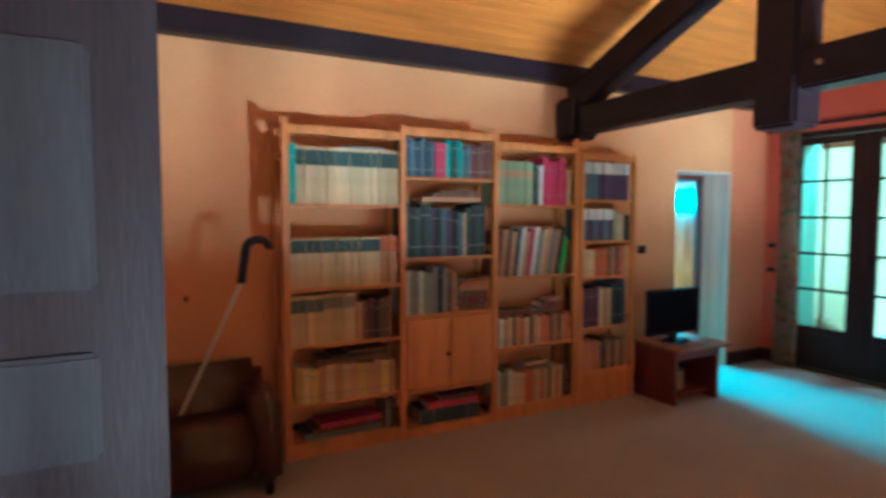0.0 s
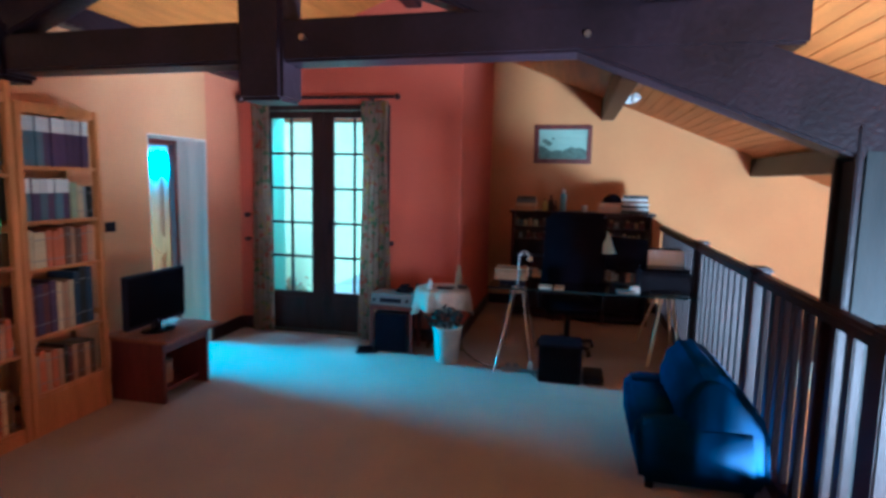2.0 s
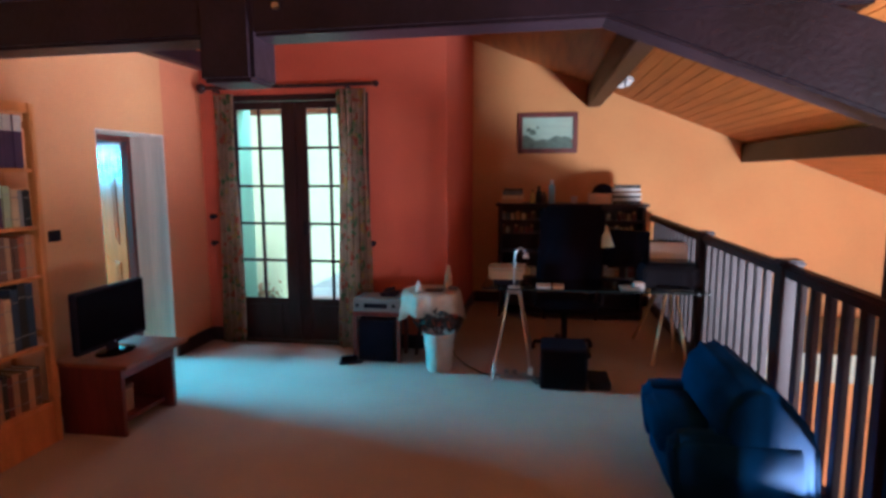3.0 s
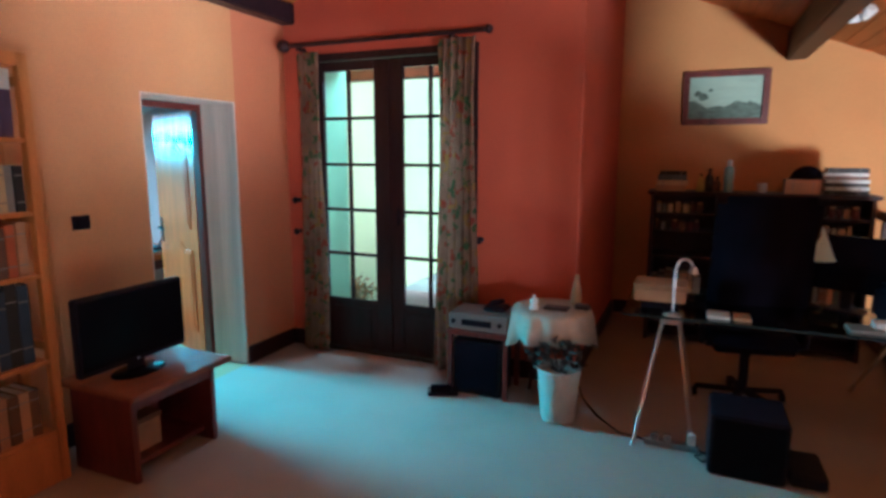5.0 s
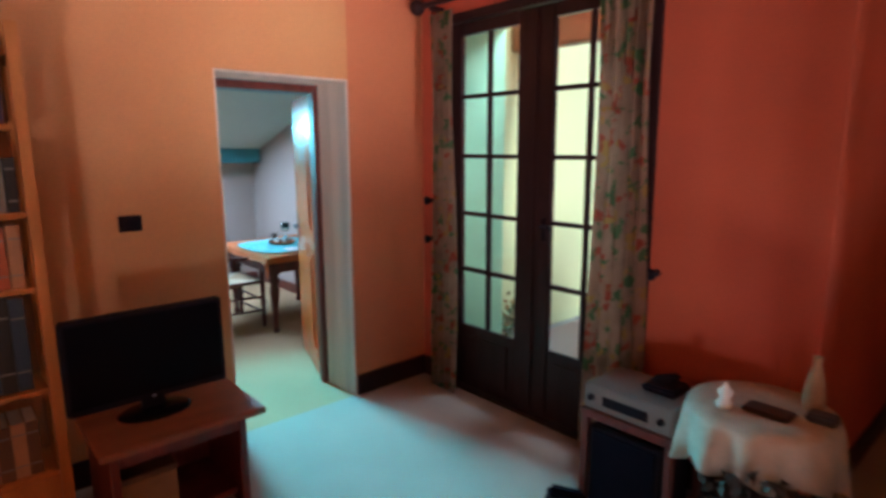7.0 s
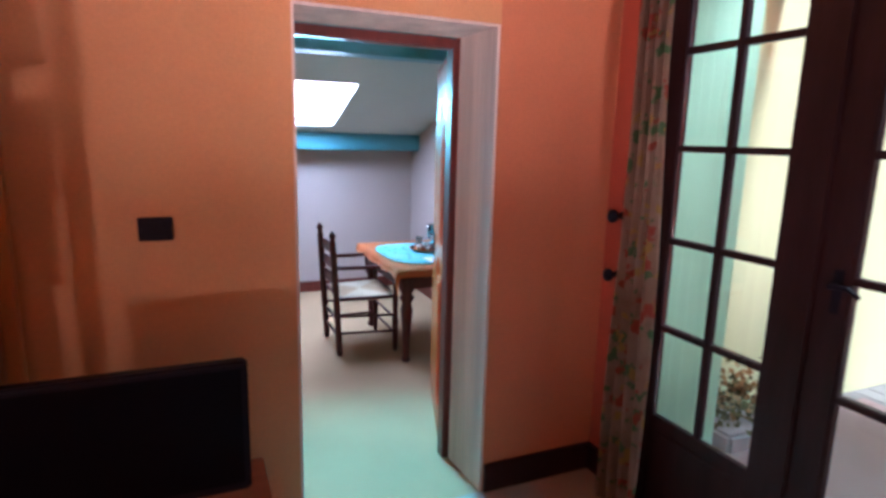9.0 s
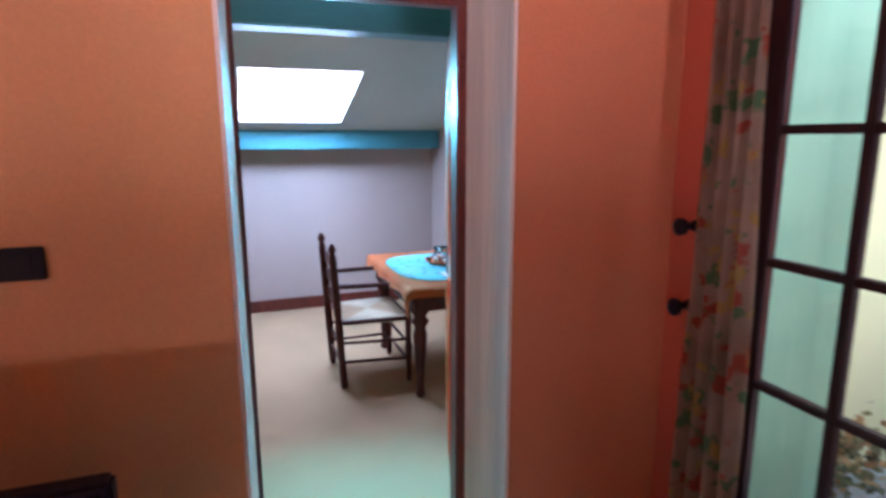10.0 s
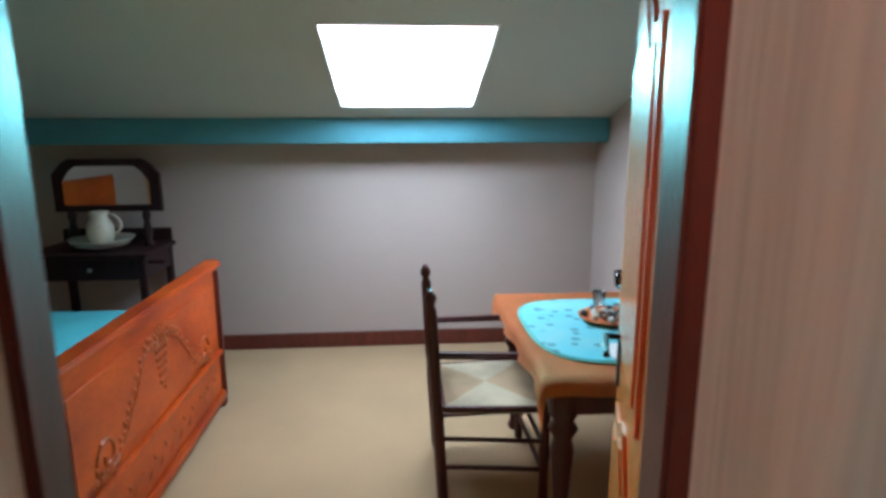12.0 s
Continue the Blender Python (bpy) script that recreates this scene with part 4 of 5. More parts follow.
px0, px1, pz0, pz1, pyf = -1.07, -0.31, 1.985, 2.50, GY - 0.002
for a in ((px0, px1, pz0, pz0 + 0.06), (px0, px1, pz1 - 0.06, pz1), (px0, px0 + 0.06, pz0 + 0.06, pz1 - 0.06), (px1 - 0.06, px1, pz0 + 0.06, pz1 - 0.06)):
    part("frame_bar", B(a[0], a[1], pyf - 0.045, pyf, a[2], a[3], bev=0.006), M_REDWOOD, pic)
M_PSKY = mat("painted_sky", (0.36, 0.52, 0.41), 0.5, 0.08, 6, 40, 0.05, stretch=(1, 1, 4))
M_PGRD = mat("painted_ground", (0.12, 0.19, 0.14), 0.5, 0.35, 14, 60, 0.05, stretch=(1, 1, 3))
canvas = part("canvas", B(px0 + 0.06, px1 - 0.06, pyf - 0.02, pyf - 0.004, pz0 + 0.06, pz1 - 0.06), M_PSKY, pic, "pale landscape under glass")
gp = [(px0 + 0.061, pz0 + 0.061), (px1 - 0.061, pz0 + 0.061)]
for i in range(13):
    u = i / 12
    gp.append((px1 - 0.061 + (px0 - px1 + 0.122) * u, pz0 + 0.17 + 0.035 * math.sin(7 * u) + 0.05 * u + 0.015 * math.sin(23 * u)))
part("painted_land", prism(bmesh.new(), gp, "y", pyf - 0.024, pyf - 0.02), M_PGRD, canvas)
for cx, cz, r in ((px0 + 0.14, pz0 + 0.30, 0.035), (px0 + 0.19, pz0 + 0.27, 0.045), (px0 + 0.25, pz0 + 0.33, 0.02), (px0 + 0.52, pz0 + 0.19, 0.03), (px0 + 0.6, pz0 + 0.2, 0.025)):
    part("painted_tree", prism(bmesh.new(), [(cx + r * (1 + 0.25 * math.sin(5 * k)) * math.cos(k * 0.45), cz + 0.8 * r * (1 + 0.2 * math.cos(3 * k)) * math.sin(k * 0.45)) for k in range(14)], "y", pyf - 0.026, pyf - 0.0242), M_PGRD, canvas)

# ---- desk alcove ----
sh = thing("desk_shelf_unit", "dark wooden shelf unit with crowded open shelves", "shelf unit")
sx0, sx1, sy0, sy1, sz = -1.26, 0.42, 7.58, 7.92, 1.375
for x in (sx0, -0.72, -0.12, sx1 - 0.03):
    part("side_panel", B(x, x + 0.03, sy0 + 0.005, sy1, 0, sz - 0.035, bev=0.003), M_DKWOOD, sh)
part("top", B(sx0 - 0.03, sx1 + 0.03, sy0 - 0.02, sy1, sz - 0.034, sz, bev=0.006), M_DKWOOD, sh)
part("back_panel", B(sx0, sx1, sy1 + 0.001, sy1 + 0.012, 0, sz), M_DKWOOD, sh)
for x0, x1 in ((sx0 + 0.031, -0.721), (-0.689, -0.121), (-0.089, sx1 - 0.031)):
    for z in (0.08, 0.45, 0.80, 1.02, 1.18):
        part("shelf", B(x0, x1, sy0 + 0.01, sy1 - 0.001, z - 0.018, z, bev=0.002), M_DKWOOD, sh)
GD = "books on the desk shelf unit"


def front_book(x, y, z, w, h, d, c, flat=False):
    """A book whose spine faces -y."""
    ob = new("book", book_mesh(w, h, d, c, None, None))
    ob.matrix_basis = pose(x, y, z, 0, 0, -90) @ (pose(0, 0, 0, 90) if flat else Matrix.Identity(4))
    return tagged(ob, f"{BOOKNAME[c]} book {'lying flat' if flat else 'standing'} on the dark shelf unit", "book", GD)


def pile(x, y, z, items):
    for w, h, d, c in items:
        front_book(x + rng.uniform(-0.01, 0.01), y + rng.uniform(-0.01, 0.005), z, w, h, d, c, True)
        z += w


pile(-0.97, 7.63, sz, [(0.05, 0.25, 0.2, "tan"), (0.045, 0.26, 0.2, "cream"), (0.05, 0.24, 0.2, "slate"), (0.03, 0.22, 0.18, "black")])
pile(0.03, 7.62, sz, [(0.12, 0.25, 0.22, "tan")])
pile(0.36, 7.62, sz, [(0.035, 0.31, 0.22, "black"), (0.03, 0.3, 0.22, "white"), (0.03, 0.31, 0.22, "black"), (0.025, 0.3, 0.22, "white"), (0.03, 0.31, 0.22, "brown"), (0.025, 0.3, 0.22, "white"), (0.04, 0.28, 0.2, "black")])
for x, c, r, h in ((-0.86, "yellow", 0.03, 0.15), (-0.79, "black", 0.035, 0.2), (-0.73, "brown", 0.03, 0.13)):
    bt = thing("bottle", f"{BOOKNAME[c]} bottle on the dark shelf unit", "bottle", "bottles on the shelf unit")
    part("bottle_body", lathe(bmesh.new(), x, 7.70, [(r, sz), (r, sz + h * 0.6), (r * 0.4, sz + h * 0.78), (r * 0.4, sz + h * 0.9)], 14), M_BOOK[c], bt, smooth=True)
    part("cap", rod(bmesh.new(), (x, 7.70, sz + h * 0.901), (x, 7.70, sz + h), r * 0.48), M_BLACK, bt)
sp = thing("spray_bottle", "pale blue spray can on the dark shelf unit", "bottle", "bottles on the shelf unit")
M_SPRAY = mat("pale_blue_plastic", (0.20, 0.42, 0.50), 0.35, 0.05, 5, 80, 0.03)
part("can", lathe(bmesh.new(), -0.64, 7.68, [(0.036, sz), (0.038, sz + 0.01), (0.038, sz + 0.2), (0.02, sz + 0.225)], 18), M_SPRAY, sp, smooth=True)
part("cap", lathe(bmesh.new(), -0.64, 7.68, [(0.021, sz + 0.226), (0.021, sz + 0.27), (0.012, sz + 0.275)], 14), M_WHITE, sp)
solid("mug", lathe(bmesh.new(), -0.38, 7.7, [(0.03, sz), (0.038, sz + 0.02), (0.038, sz + 0.08), (0.033, sz + 0.08), (0.032, sz + 0.02)], 18), M_POT, "small pale cup on the dark shelf unit", "cup", smooth=True)
bm = bmesh.new()
bmesh.ops.create_uvsphere(bm, u_segments=24, v_segments=12, radius=0.11, matrix=Matrix.Translation((-0.05, 7.75, sz + 0.12)) @ Matrix.Diagonal((1.1, 0.9, 1.0, 1)))
bmesh.ops.bisect_plane(bm, geom=bm.verts[:] + bm.edges[:] + bm.faces[:], plane_co=(0, 0, sz + 0.121), plane_no=(0, 0, -1), clear_outer=True)
rod(bm, (-0.05, 7.75, sz + 0.118), (-0.05, 7.75, sz + 0.13), 0.135, seg=24)
solid("hat", bm, M_DKFAB, "black rounded hat on a box on the shelf unit", "hat", smooth=True)
for z, xs in ((1.18, (sx0 + 0.04, -0.08)), (1.02, (sx0 + 0.04, -0.08)), (0.80, (-0.08,)), (0.45, (sx0 + 0.04, -0.66, -0.08))):
    for xa in xs:
        x = xa
        for i in range(7):
            c = rng.choice(("black", "brown", "maroon", "tan", "cream", "slate", "grey"))
            w = rng.choice((0.035, 0.05, 0.06))
            if z > 1.0:
                w2 = thing("jar", f"small {BOOKNAME[c]} jar on the dark shelf", "jar", "jars on the shelf unit")
                r = w * 0.45
                part("jar_body", lathe(bmesh.new(), x + w / 2, 7.66, [(r, z), (r, z + 0.07), (r * 0.8, z + 0.08)], 12), M_BOOK[c], w2, smooth=True)
                part("lid", rod(bmesh.new(), (x + w / 2, 7.66, z + 0.0805), (x + w / 2, 7.66, z + 0.1), r * 0.85), M_BOOK["tan" if i % 3 == 0 else "black"], w2)
            else:
                front_book(x, 7.62, z, w, rng.choice((0.16, 0.19, 0.21)), 0.16, c)
            x += w + 0.008

GLT = glass_mat("dark_table_glass", (0.35, 0.42, 0.40), 0.02)
dk = thing("glass_desk", "glass desk top on folding trestles", "desk")
p = part("glass_top", B(-1.27, 0.60, 5.62, 6.32, 0.735, 0.747, bev=0.003), GLT, dk)
p.visible_shadow = False
M_EDGE = mat("dark_glass_edge", (0.02, 0.035, 0.035), 0.25, 0.1, 6, 80, 0.02)
for y in (5.612, 6.322):
    part("glass_edge", B(-1.27, 0.60, y, y + 0.006, 0.734, 0.748, bev=0.002), M_EDGE, dk, "dark polished glass edge")
for x, y in ((-1.0, 5.68), (-1.0, 6.22), (0.38, 5.88), (0.38, 6.28)):
    part("support_pad", rod(bmesh.new(), (x, y, 0.7475), (x, y, 0.7535), 0.022, seg=14), M_STEEL, dk)


def trestle(m, label, feet, apex, r):
    t = thing("trestle", label, "trestle", "trestles under the desk")
    for fx_, fy_ in feet:
        ax, ay = apex[0] + (0.04 if fx_ > apex[0] else -0.04), apex[1] + (0.12 if fy_ > apex[1] else -0.12)
        part("leg", rod(bmesh.new(), (fx_, fy_, 0.0), (ax, ay, 0.71), r, r * 0.85), m, t)
    part("bar", rod(bmesh.new(), (apex[0], apex[1] - 0.3, 0.718), (apex[0], apex[1] + 0.3, 0.718), 0.016), m, t)
    part("clamp", B(apex[0] - 0.05, apex[0] + 0.05, apex[1] - 0.33, apex[1] - 0.27, 0.70, 0.735, bev=0.008), m, t)
    return t


trestle(M_STEEL, "chrome metal trestle under the glass desk", ((-1.16, 5.42), (-0.84, 5.62), (-1.16, 6.3), (-0.84, 6.3)), (-1.0, 5.95), 0.011)
M_ASH = mat("pale_ash_wood", (0.55, 0.42, 0.24), 0.5, 0.15, 4, 50, 0.1, stretch=(4, 4, 0.6))
trestle(M_ASH, "pale wooden trestle under the glass desk", ((0.22, 6.9), (0.24, 6.0), (0.52, 6.45), (0.54, 6.02)), (0.38, 6.15), 0.016)

oc = thing("office_chair", "black high-backed swivel office chair", "chair", at=pose(-0.48, 6.12, 0, 0, 0, 12))
bk = box(bmesh.new(), -0.31, 0.31, -0.06, 0.06, 0.62, 1.44, 0.05)
for v in bk.verts:
    v.co.y += 0.10 * ((v.co.x / 0.31) ** 2) - 0.12 * (v.co.z - 0.62)
    v.co.x *= 1.0 - 0.12 * max(0.0, v.co.z - 1.1)
part("backrest", bk, M_DKFAB, oc, smooth=True)
part("seat", box(bmesh.new(), -0.28, 0.28, -0.02, 0.50, 0.42, 0.53, 0.045), M_DKFAB, oc, smooth=True)
part("gas_column", rod(bmesh.new(), (0, 0.22, 0.09), (0, 0.22, 0.42), 0.03), M_BLACK, oc)
for s in (-1, 1):
    ab = bmesh.new()
    beam(ab, (s * 0.31, 0.1, 0.46), (s * 0.33, 0.1, 0.70), 0.04, 0.05, up=(0, 1, 0), bev=0.01)
    box(ab, s * 0.33 - 0.035, s * 0.33 + 0.035, 0.0, 0.30, 0.70, 0.735, 0.014)
    part("armrest", ab, M_BLACK, oc)
for k in range(5):
    an = 0.3 + k * 2 * math.pi / 5
    ex, ey = 0.3 * math.cos(an), 0.22 + 0.3 * math.sin(an)
    lg = part("base_leg", beam(bmesh.new(), (0, 0.22, 0.10), (ex, ey, 0.075), 0.045, 0.03, bev=0.008), M_BLACK, oc)
    part("castor", rod(bmesh.new(), (ex - 0.014, ey, 0.03), (ex + 0.014, ey, 0.03), 0.03, seg=16), M_BLACK, lg)
pcx = thing("computer_tower", "black computer case standing on the carpet", "computer")
part("case", B(-0.76, -0.39, 5.27, 5.62, 0.0, 0.335, bev=0.01), M_BLACK, pcx)
part("front_panel", B(-0.74, -0.41, 5.26, 5.271, 0.02, 0.315, bev=0.004), M_SCREEN, pcx)
tb_ = thing("tower_tray", "flat black box on the floor beside the computer", "box")
part("tray", B(-0.37, -0.20, 5.30, 5.6, 0, 0.07, bev=0.01), M_BLACK, tb_)
pw = thing("power_strip", "pale power strip with plugs on the floor", "power strip")
part("strip", B(-1.10, -0.80, 5.47, 5.53, 0, 0.035, bev=0.006), M_SILVER, pw)
for x in (-1.04, -0.97, -0.84):
    part("plug", B(x - 0.022, x + 0.022, 5.478, 5.522, 0.036, 0.075 if x < -0.9 else 0.1, bev=0.005), M_WHITE if x > -0.9 else M_SILVER, pw)
cbl = bmesh.new()
cp = [(-0.8, 5.5, 0.015), (-0.74, 5.43, 0.012), (-0.78, 5.36, 0.012), (-0.82, 5.42, 0.012), (-0.77, 5.47, 0.012), (-0.70, 5.6, 0.012), (-0.6, 5.9, 0.012)]
tube(cbl, cp, 0.005, 6)
solid("cable", cbl, M_BLACK, "black cable looped on the carpet by the computer", "cable", group="cables")
cbl = bmesh.new()
cp = [(-1.10, 5.5, 0.02), (-1.25, 5.55, 0.008), (-1.42, 5.75, 0.008), (-1.55, 6.0, 0.008), (-1.62, 6.16, 0.1), (-1.62, 6.185, 0.3)]
tube(cbl, cp, 0.005, 6)
solid("cable", cbl, M_BLACK, "black cable trailing along the floor to the wall", "cable", group="cables")

pr = thing("printer", "black inkjet printer with white paper in its tray", "printer")
part("printer_body", B(0.10, 0.56, 5.80, 6.14, 0.748, 0.93, bev=0.02), M_BLACK, pr)
part("lid", B(0.12, 0.54, 5.83, 6.13, 0.931, 0.965, bev=0.012), M_SCREEN, pr)
part("paper_rest", beam(bmesh.new(), (0.33, 6.11, 0.95), (0.33, 6.19, 1.12), 0.34, 0.012, up=(0, -1, 0.3)), M_BLACK, pr)
part("paper", beam(bmesh.new(), (0.33, 6.095, 0.95), (0.33, 6.175, 1.10), 0.40, 0.006, up=(0, -1, 0.3)), M_WHITE, pr, "white paper sheets")
part("output_tray", B(0.2, 0.46, 5.74, 5.81, 0.75, 0.765, bev=0.003), M_BLACK, pr)
solid("paper_block", B(0.02, 0.10, 5.74, 5.83, 0.748, 0.80, bev=0.003), M_WHITE, "small white note block on the glass desk", "note block")
lb = thing("wooden_box", "shallow pinkish wooden box on the glass desk", "box")
part("box_body", B(-1.22, -0.92, 5.75, 6.0, 0.80, 0.87, bev=0.006), M_BOOK["tan"], lb)
part("lid", B(-1.225, -0.915, 5.745, 6.005, 0.871, 0.905, bev=0.006), M_BOOK["tan"], lb)
part("stand", B(-1.18, -0.96, 5.79, 5.97, 0.748, 0.80, bev=0.004), M_BLACK, lb)
dl = thing("desk_lamp", "curved chrome desk lamp clamped to the desk", "lamp")
stem = [(-0.99, 5.66, 0.75 + 0.05 * k) for k in range(6)] + [(-0.94 - 0.05 * math.cos(math.pi * k / 8), 5.66 + 0.004 * k, 1.0 + 0.09 * math.sin(math.pi * k / 8)) for k in range(1, 8)]
prev = stem[-1]
bm = tube(bmesh.new(), stem, 0.008)
part("stem", bm, M_STEEL, dl)
part("base", lathe(bmesh.new(), -0.99, 5.66, [(0.05, 0.748), (0.05, 0.757), (0.012, 0.765)], 18), M_STEEL, dl)
part("shade", rod(bmesh.new(), (prev[0], prev[1], prev[2] - 0.03), (prev[0] + 0.005, prev[1], prev[2] + 0.01), 0.03, 0.014), M_STEEL, dl)
for x, c, w in ((-0.80, "white", 0.12), (-0.66, "tan", 0.09), (-0.1, "grey", 0.16)):
    solid("paper_sheet", B(x, x + w, 5.68, 5.82, 0.748, 0.765, bev=0.002), M_BOOK[c], f"{BOOKNAME[c]} papers lying on the glass desk", "paper_sheet", group="papers on the desk")
mo = thing("monitor", "dark flat monitor tilted on the desk", "monitor", at=pose(-0.02, 6.2, 0.748, 0, 0, -28))
part("screen", box(bmesh.new(), -0.24, 0.24, -0.02, 0.02, 0.12, 0.46, 0.008), M_SCREEN, mo)
part("foot", box(bmesh.new(), -0.1, 0.1, -0.07, 0.07, 0, 0.012, 0.004), M_BLACK, mo)
part("neck", box(bmesh.new(), -0.03, 0.03, -0.012, 0.012, 0.012, 0.14, 0.003), M_BLACK, mo)

# Lamp form added in place of a bright teal patch; no lamp is known here.
rl = thing("teal_patch_stand_in", "lamp-shaped stand-in added for a bright pale blue patch over the desk", "lamp", at=pose(-0.20, 6.26, 0.748))
# The doorway's cyan light is put into this pale blue.
M_SHADE = mat("pale_blue_shade", (0.58, 0.80, 0.80), 0.7, 0.06, 5, 80, 0.05)
part("base", lathe(bmesh.new(), 0, 0, [(0.06, 0), (0.06, 0.012), (0.012, 0.02), (0.01, 0.4)], 16), M_BLACK, rl)
part("shade", lathe(bmesh.new(), 0, 0, [(0.12, 0.30), (0.115, 0.305), (0.035, 0.50), (0.03, 0.50)], 20), M_SHADE, rl, smooth=True)
# purlin spotlight
sl = thing("spotlight", "small white spotlight clipped to the purlin", "spotlight")
part("lamp_body", lathe(bmesh.new(), 0, 0, [(0.02, 0), (0.035, 0.02), (0.045, 0.09), (0.04, 0.095)], 16), M_WHITE, sl).matrix_basis = pose(0.06, 7.0, roof(-0.12) - 0.22, 40, 30, 0)
part("clip", B(-0.03, 0.05, 6.98, 7.02, roof(-0.12) - 0.24, roof(-0.12) - 0.12, bev=0.004), M_WHITE, sl)

# ---- blue armchair ----
ac = thing("armchair", "low deep blue velour armchair with a sloping back", "armchair")
side = [(-0.09, 0.05), (-0.13, 0.33), (-0.115, 0.395), (-0.05, 0.42), (0.15, 0.42), (0.5, 0.42), (0.55, 0.05)]
back = [(0.10, 0.34), (0.12, 0.54), (0.17, 0.65), (0.25, 0.705), (0.34, 0.69), (0.48, 0.55), (0.575, 0.41), (0.60, 0.05), (0.2, 0.05)]


def rounded(pts, y0, y1, off):
    bm = prism(bmesh.new(), pts, "y", y0, y1)
    bmesh.ops.bevel(bm, geom=bm.edges[:], offset=off, segments=3, affect="EDGES", clamp_overlap=True)
    return bm


part("armrest", rounded(side, 3.60, 3.78, 0.04), M_BLUE, ac, smooth=True)
part("armrest", rounded(side, 4.34, 4.52, 0.04), M_BLUE, ac, smooth=True)
part("backrest", rounded(back, 3.625, 4.495, 0.05), M_BLUE, ac, smooth=True)
part("seat_cushion", box(bmesh.new(), -0.135, 0.2, 3.79, 4.33, 0.2, 0.415, 0.04), M_BLUE, ac, smooth=True)
part("base", box(bmesh.new(), -0.09, 0.2, 3.785, 4.335, 0.05, 0.195, 0.01), M_BLUE, ac)
for x in (-0.03, 0.5):
    for y in (3.68, 4.44):
        part("foot", rod(bmesh.new(), (x, y, 0), (x, y, 0.06), 0.025), M_BLACK, ac)

# ---- entrance corner ----
M_LEATHER = mat("worn_brown_leather", (0.085, 0.035, 0.018), 0.38, 0.3, 5, 70, 0.25)
lc = thing("leather_chair", "worn dark brown leather easy chair", "armchair")
part("seat", box(bmesh.new(), -3.95, -3.45, 0.03, 0.60, 0.10, 0.40, 0.06), M_LEATHER, lc, smooth=True)
part("armrest", box(bmesh.new(), -4.0, -3.42, 0.56, 0.70, 0.05, 0.58, 0.05), M_LEATHER, lc, smooth=True)
part("armrest", box(bmesh.new(), -4.0, -3.42, -0.12, 0.04, 0.05, 0.58, 0.05), M_LEATHER, lc, smooth=True)
part("backrest", box(bmesh.new(), -4.12, -3.93, -0.1, 0.68, 0.05, 0.68, 0.06), M_LEATHER, lc, smooth=True)
for x in (-4.05, -3.48):
    for y in (-0.05, 0.63):
        part("foot", rod(bmesh.new(), (x, y, 0), (x, y, 0.06), 0.025), M_BLACK, lc)
cn = thing("walking_stick", "pale walking stick with a black hooked grip", "walking stick")
M_CANE = mat("pale_metal_cane", (0.55, 0.52, 0.48), 0.4, 0.08, 8, 90, 0.05)
part("shaft", rod(bmesh.new(), (-3.86, 0.18, 0.42), (-3.70, 0.52, 1.22), 0.012), M_CANE, cn)
bm = tube(bmesh.new(), [(-3.70, 0.52 + 0.006 * k, 1.22 + 0.04 * k) for k in range(5)] + [(-3.70, 0.62 - 0.07 * math.cos(math.pi * k / 9), 1.42 + 0.06 * math.sin(math.pi * k / 9)) for k in range(10)], 0.026, 12)
part("grip", bm, M_BLACK, cn, "black hooked grip", smooth=True)
hk = bmesh.new()
rod(hk, (WX + 0.001, 0.24, 1.08), (WX + 0.08, 0.24, 1.08), 0.008)
rod(hk, (WX + 0.08, 0.24, 1.08), (WX + 0.09, 0.24, 1.11), 0.008)
solid("wall_hook", hk, M_BLACK, "small dark hook on the ochre wall", "hook")

M_OLDDOOR = mat("weathered_painted_wood", (0.030, 0.020, 0.022), 0.6, 0.35, 2.0, 30, 0.15, spec=0.25, tint=(0.018, 0.010, 0.012), stretch=(4, 4, 0.5))
M_OLDPAN = mat("greyed_door_panel", (0.042, 0.037, 0.038), 0.6, 0.3, 2.0, 30, 0.12, spec=0.25, tint=(0.027, 0.021, 0.023), stretch=(4, 4, 0.5))
hinge = pose(-1.32, SY + 0.02, 0, 0, 0, 90)
ed = thing("entrance_door_leaf", "open weathered grey-brown panelled door leaf", "door", at=hinge)
lf = part("door_leaf", box(bmesh.new(), 0.0, 0.875, -0.02, 0.02, 0.008, 2.03, 0.004), M_OLDDOOR, ed)
for z0, z1 in ((1.5, 1.93), (1.19, 1.385), (0.25, 1.08)):
    for s in (-1, 1):
        a, b = sorted((s * 0.018, s * 0.03))
        part("panel", box(bmesh.new(), 0.11, 0.765, a, b, z0, z1, 0.009), M_OLDPAN, lf)
hb = bmesh.new()
rod(hb, (0.83, -0.02, 1.02), (0.83, -0.07, 1.02), 0.009)
rod(hb, (0.83, -0.07, 1.02), (0.72, -0.07, 1.02), 0.009)
part("handle", hb, M_BLACK, lf, "dark metal lever handle")

# ---- bedroom ----
M_DKRED = mat("dark_turned_mahogany", (0.085, 0.015, 0.014), 0.4, 0.25, 4, 50, 0.12, spec=0.3, stretch=(4, 4, 0.6))
tb = thing("dining_table", "wooden table with dark turned legs", "table")
bx0, bx1, by0, by1 = -6.80, -5.70, 5.70, 6.60
part("tabletop", B(bx0, bx1, by0, by1, 0.685, 0.71, bev=0.006), M_OAK, tb)
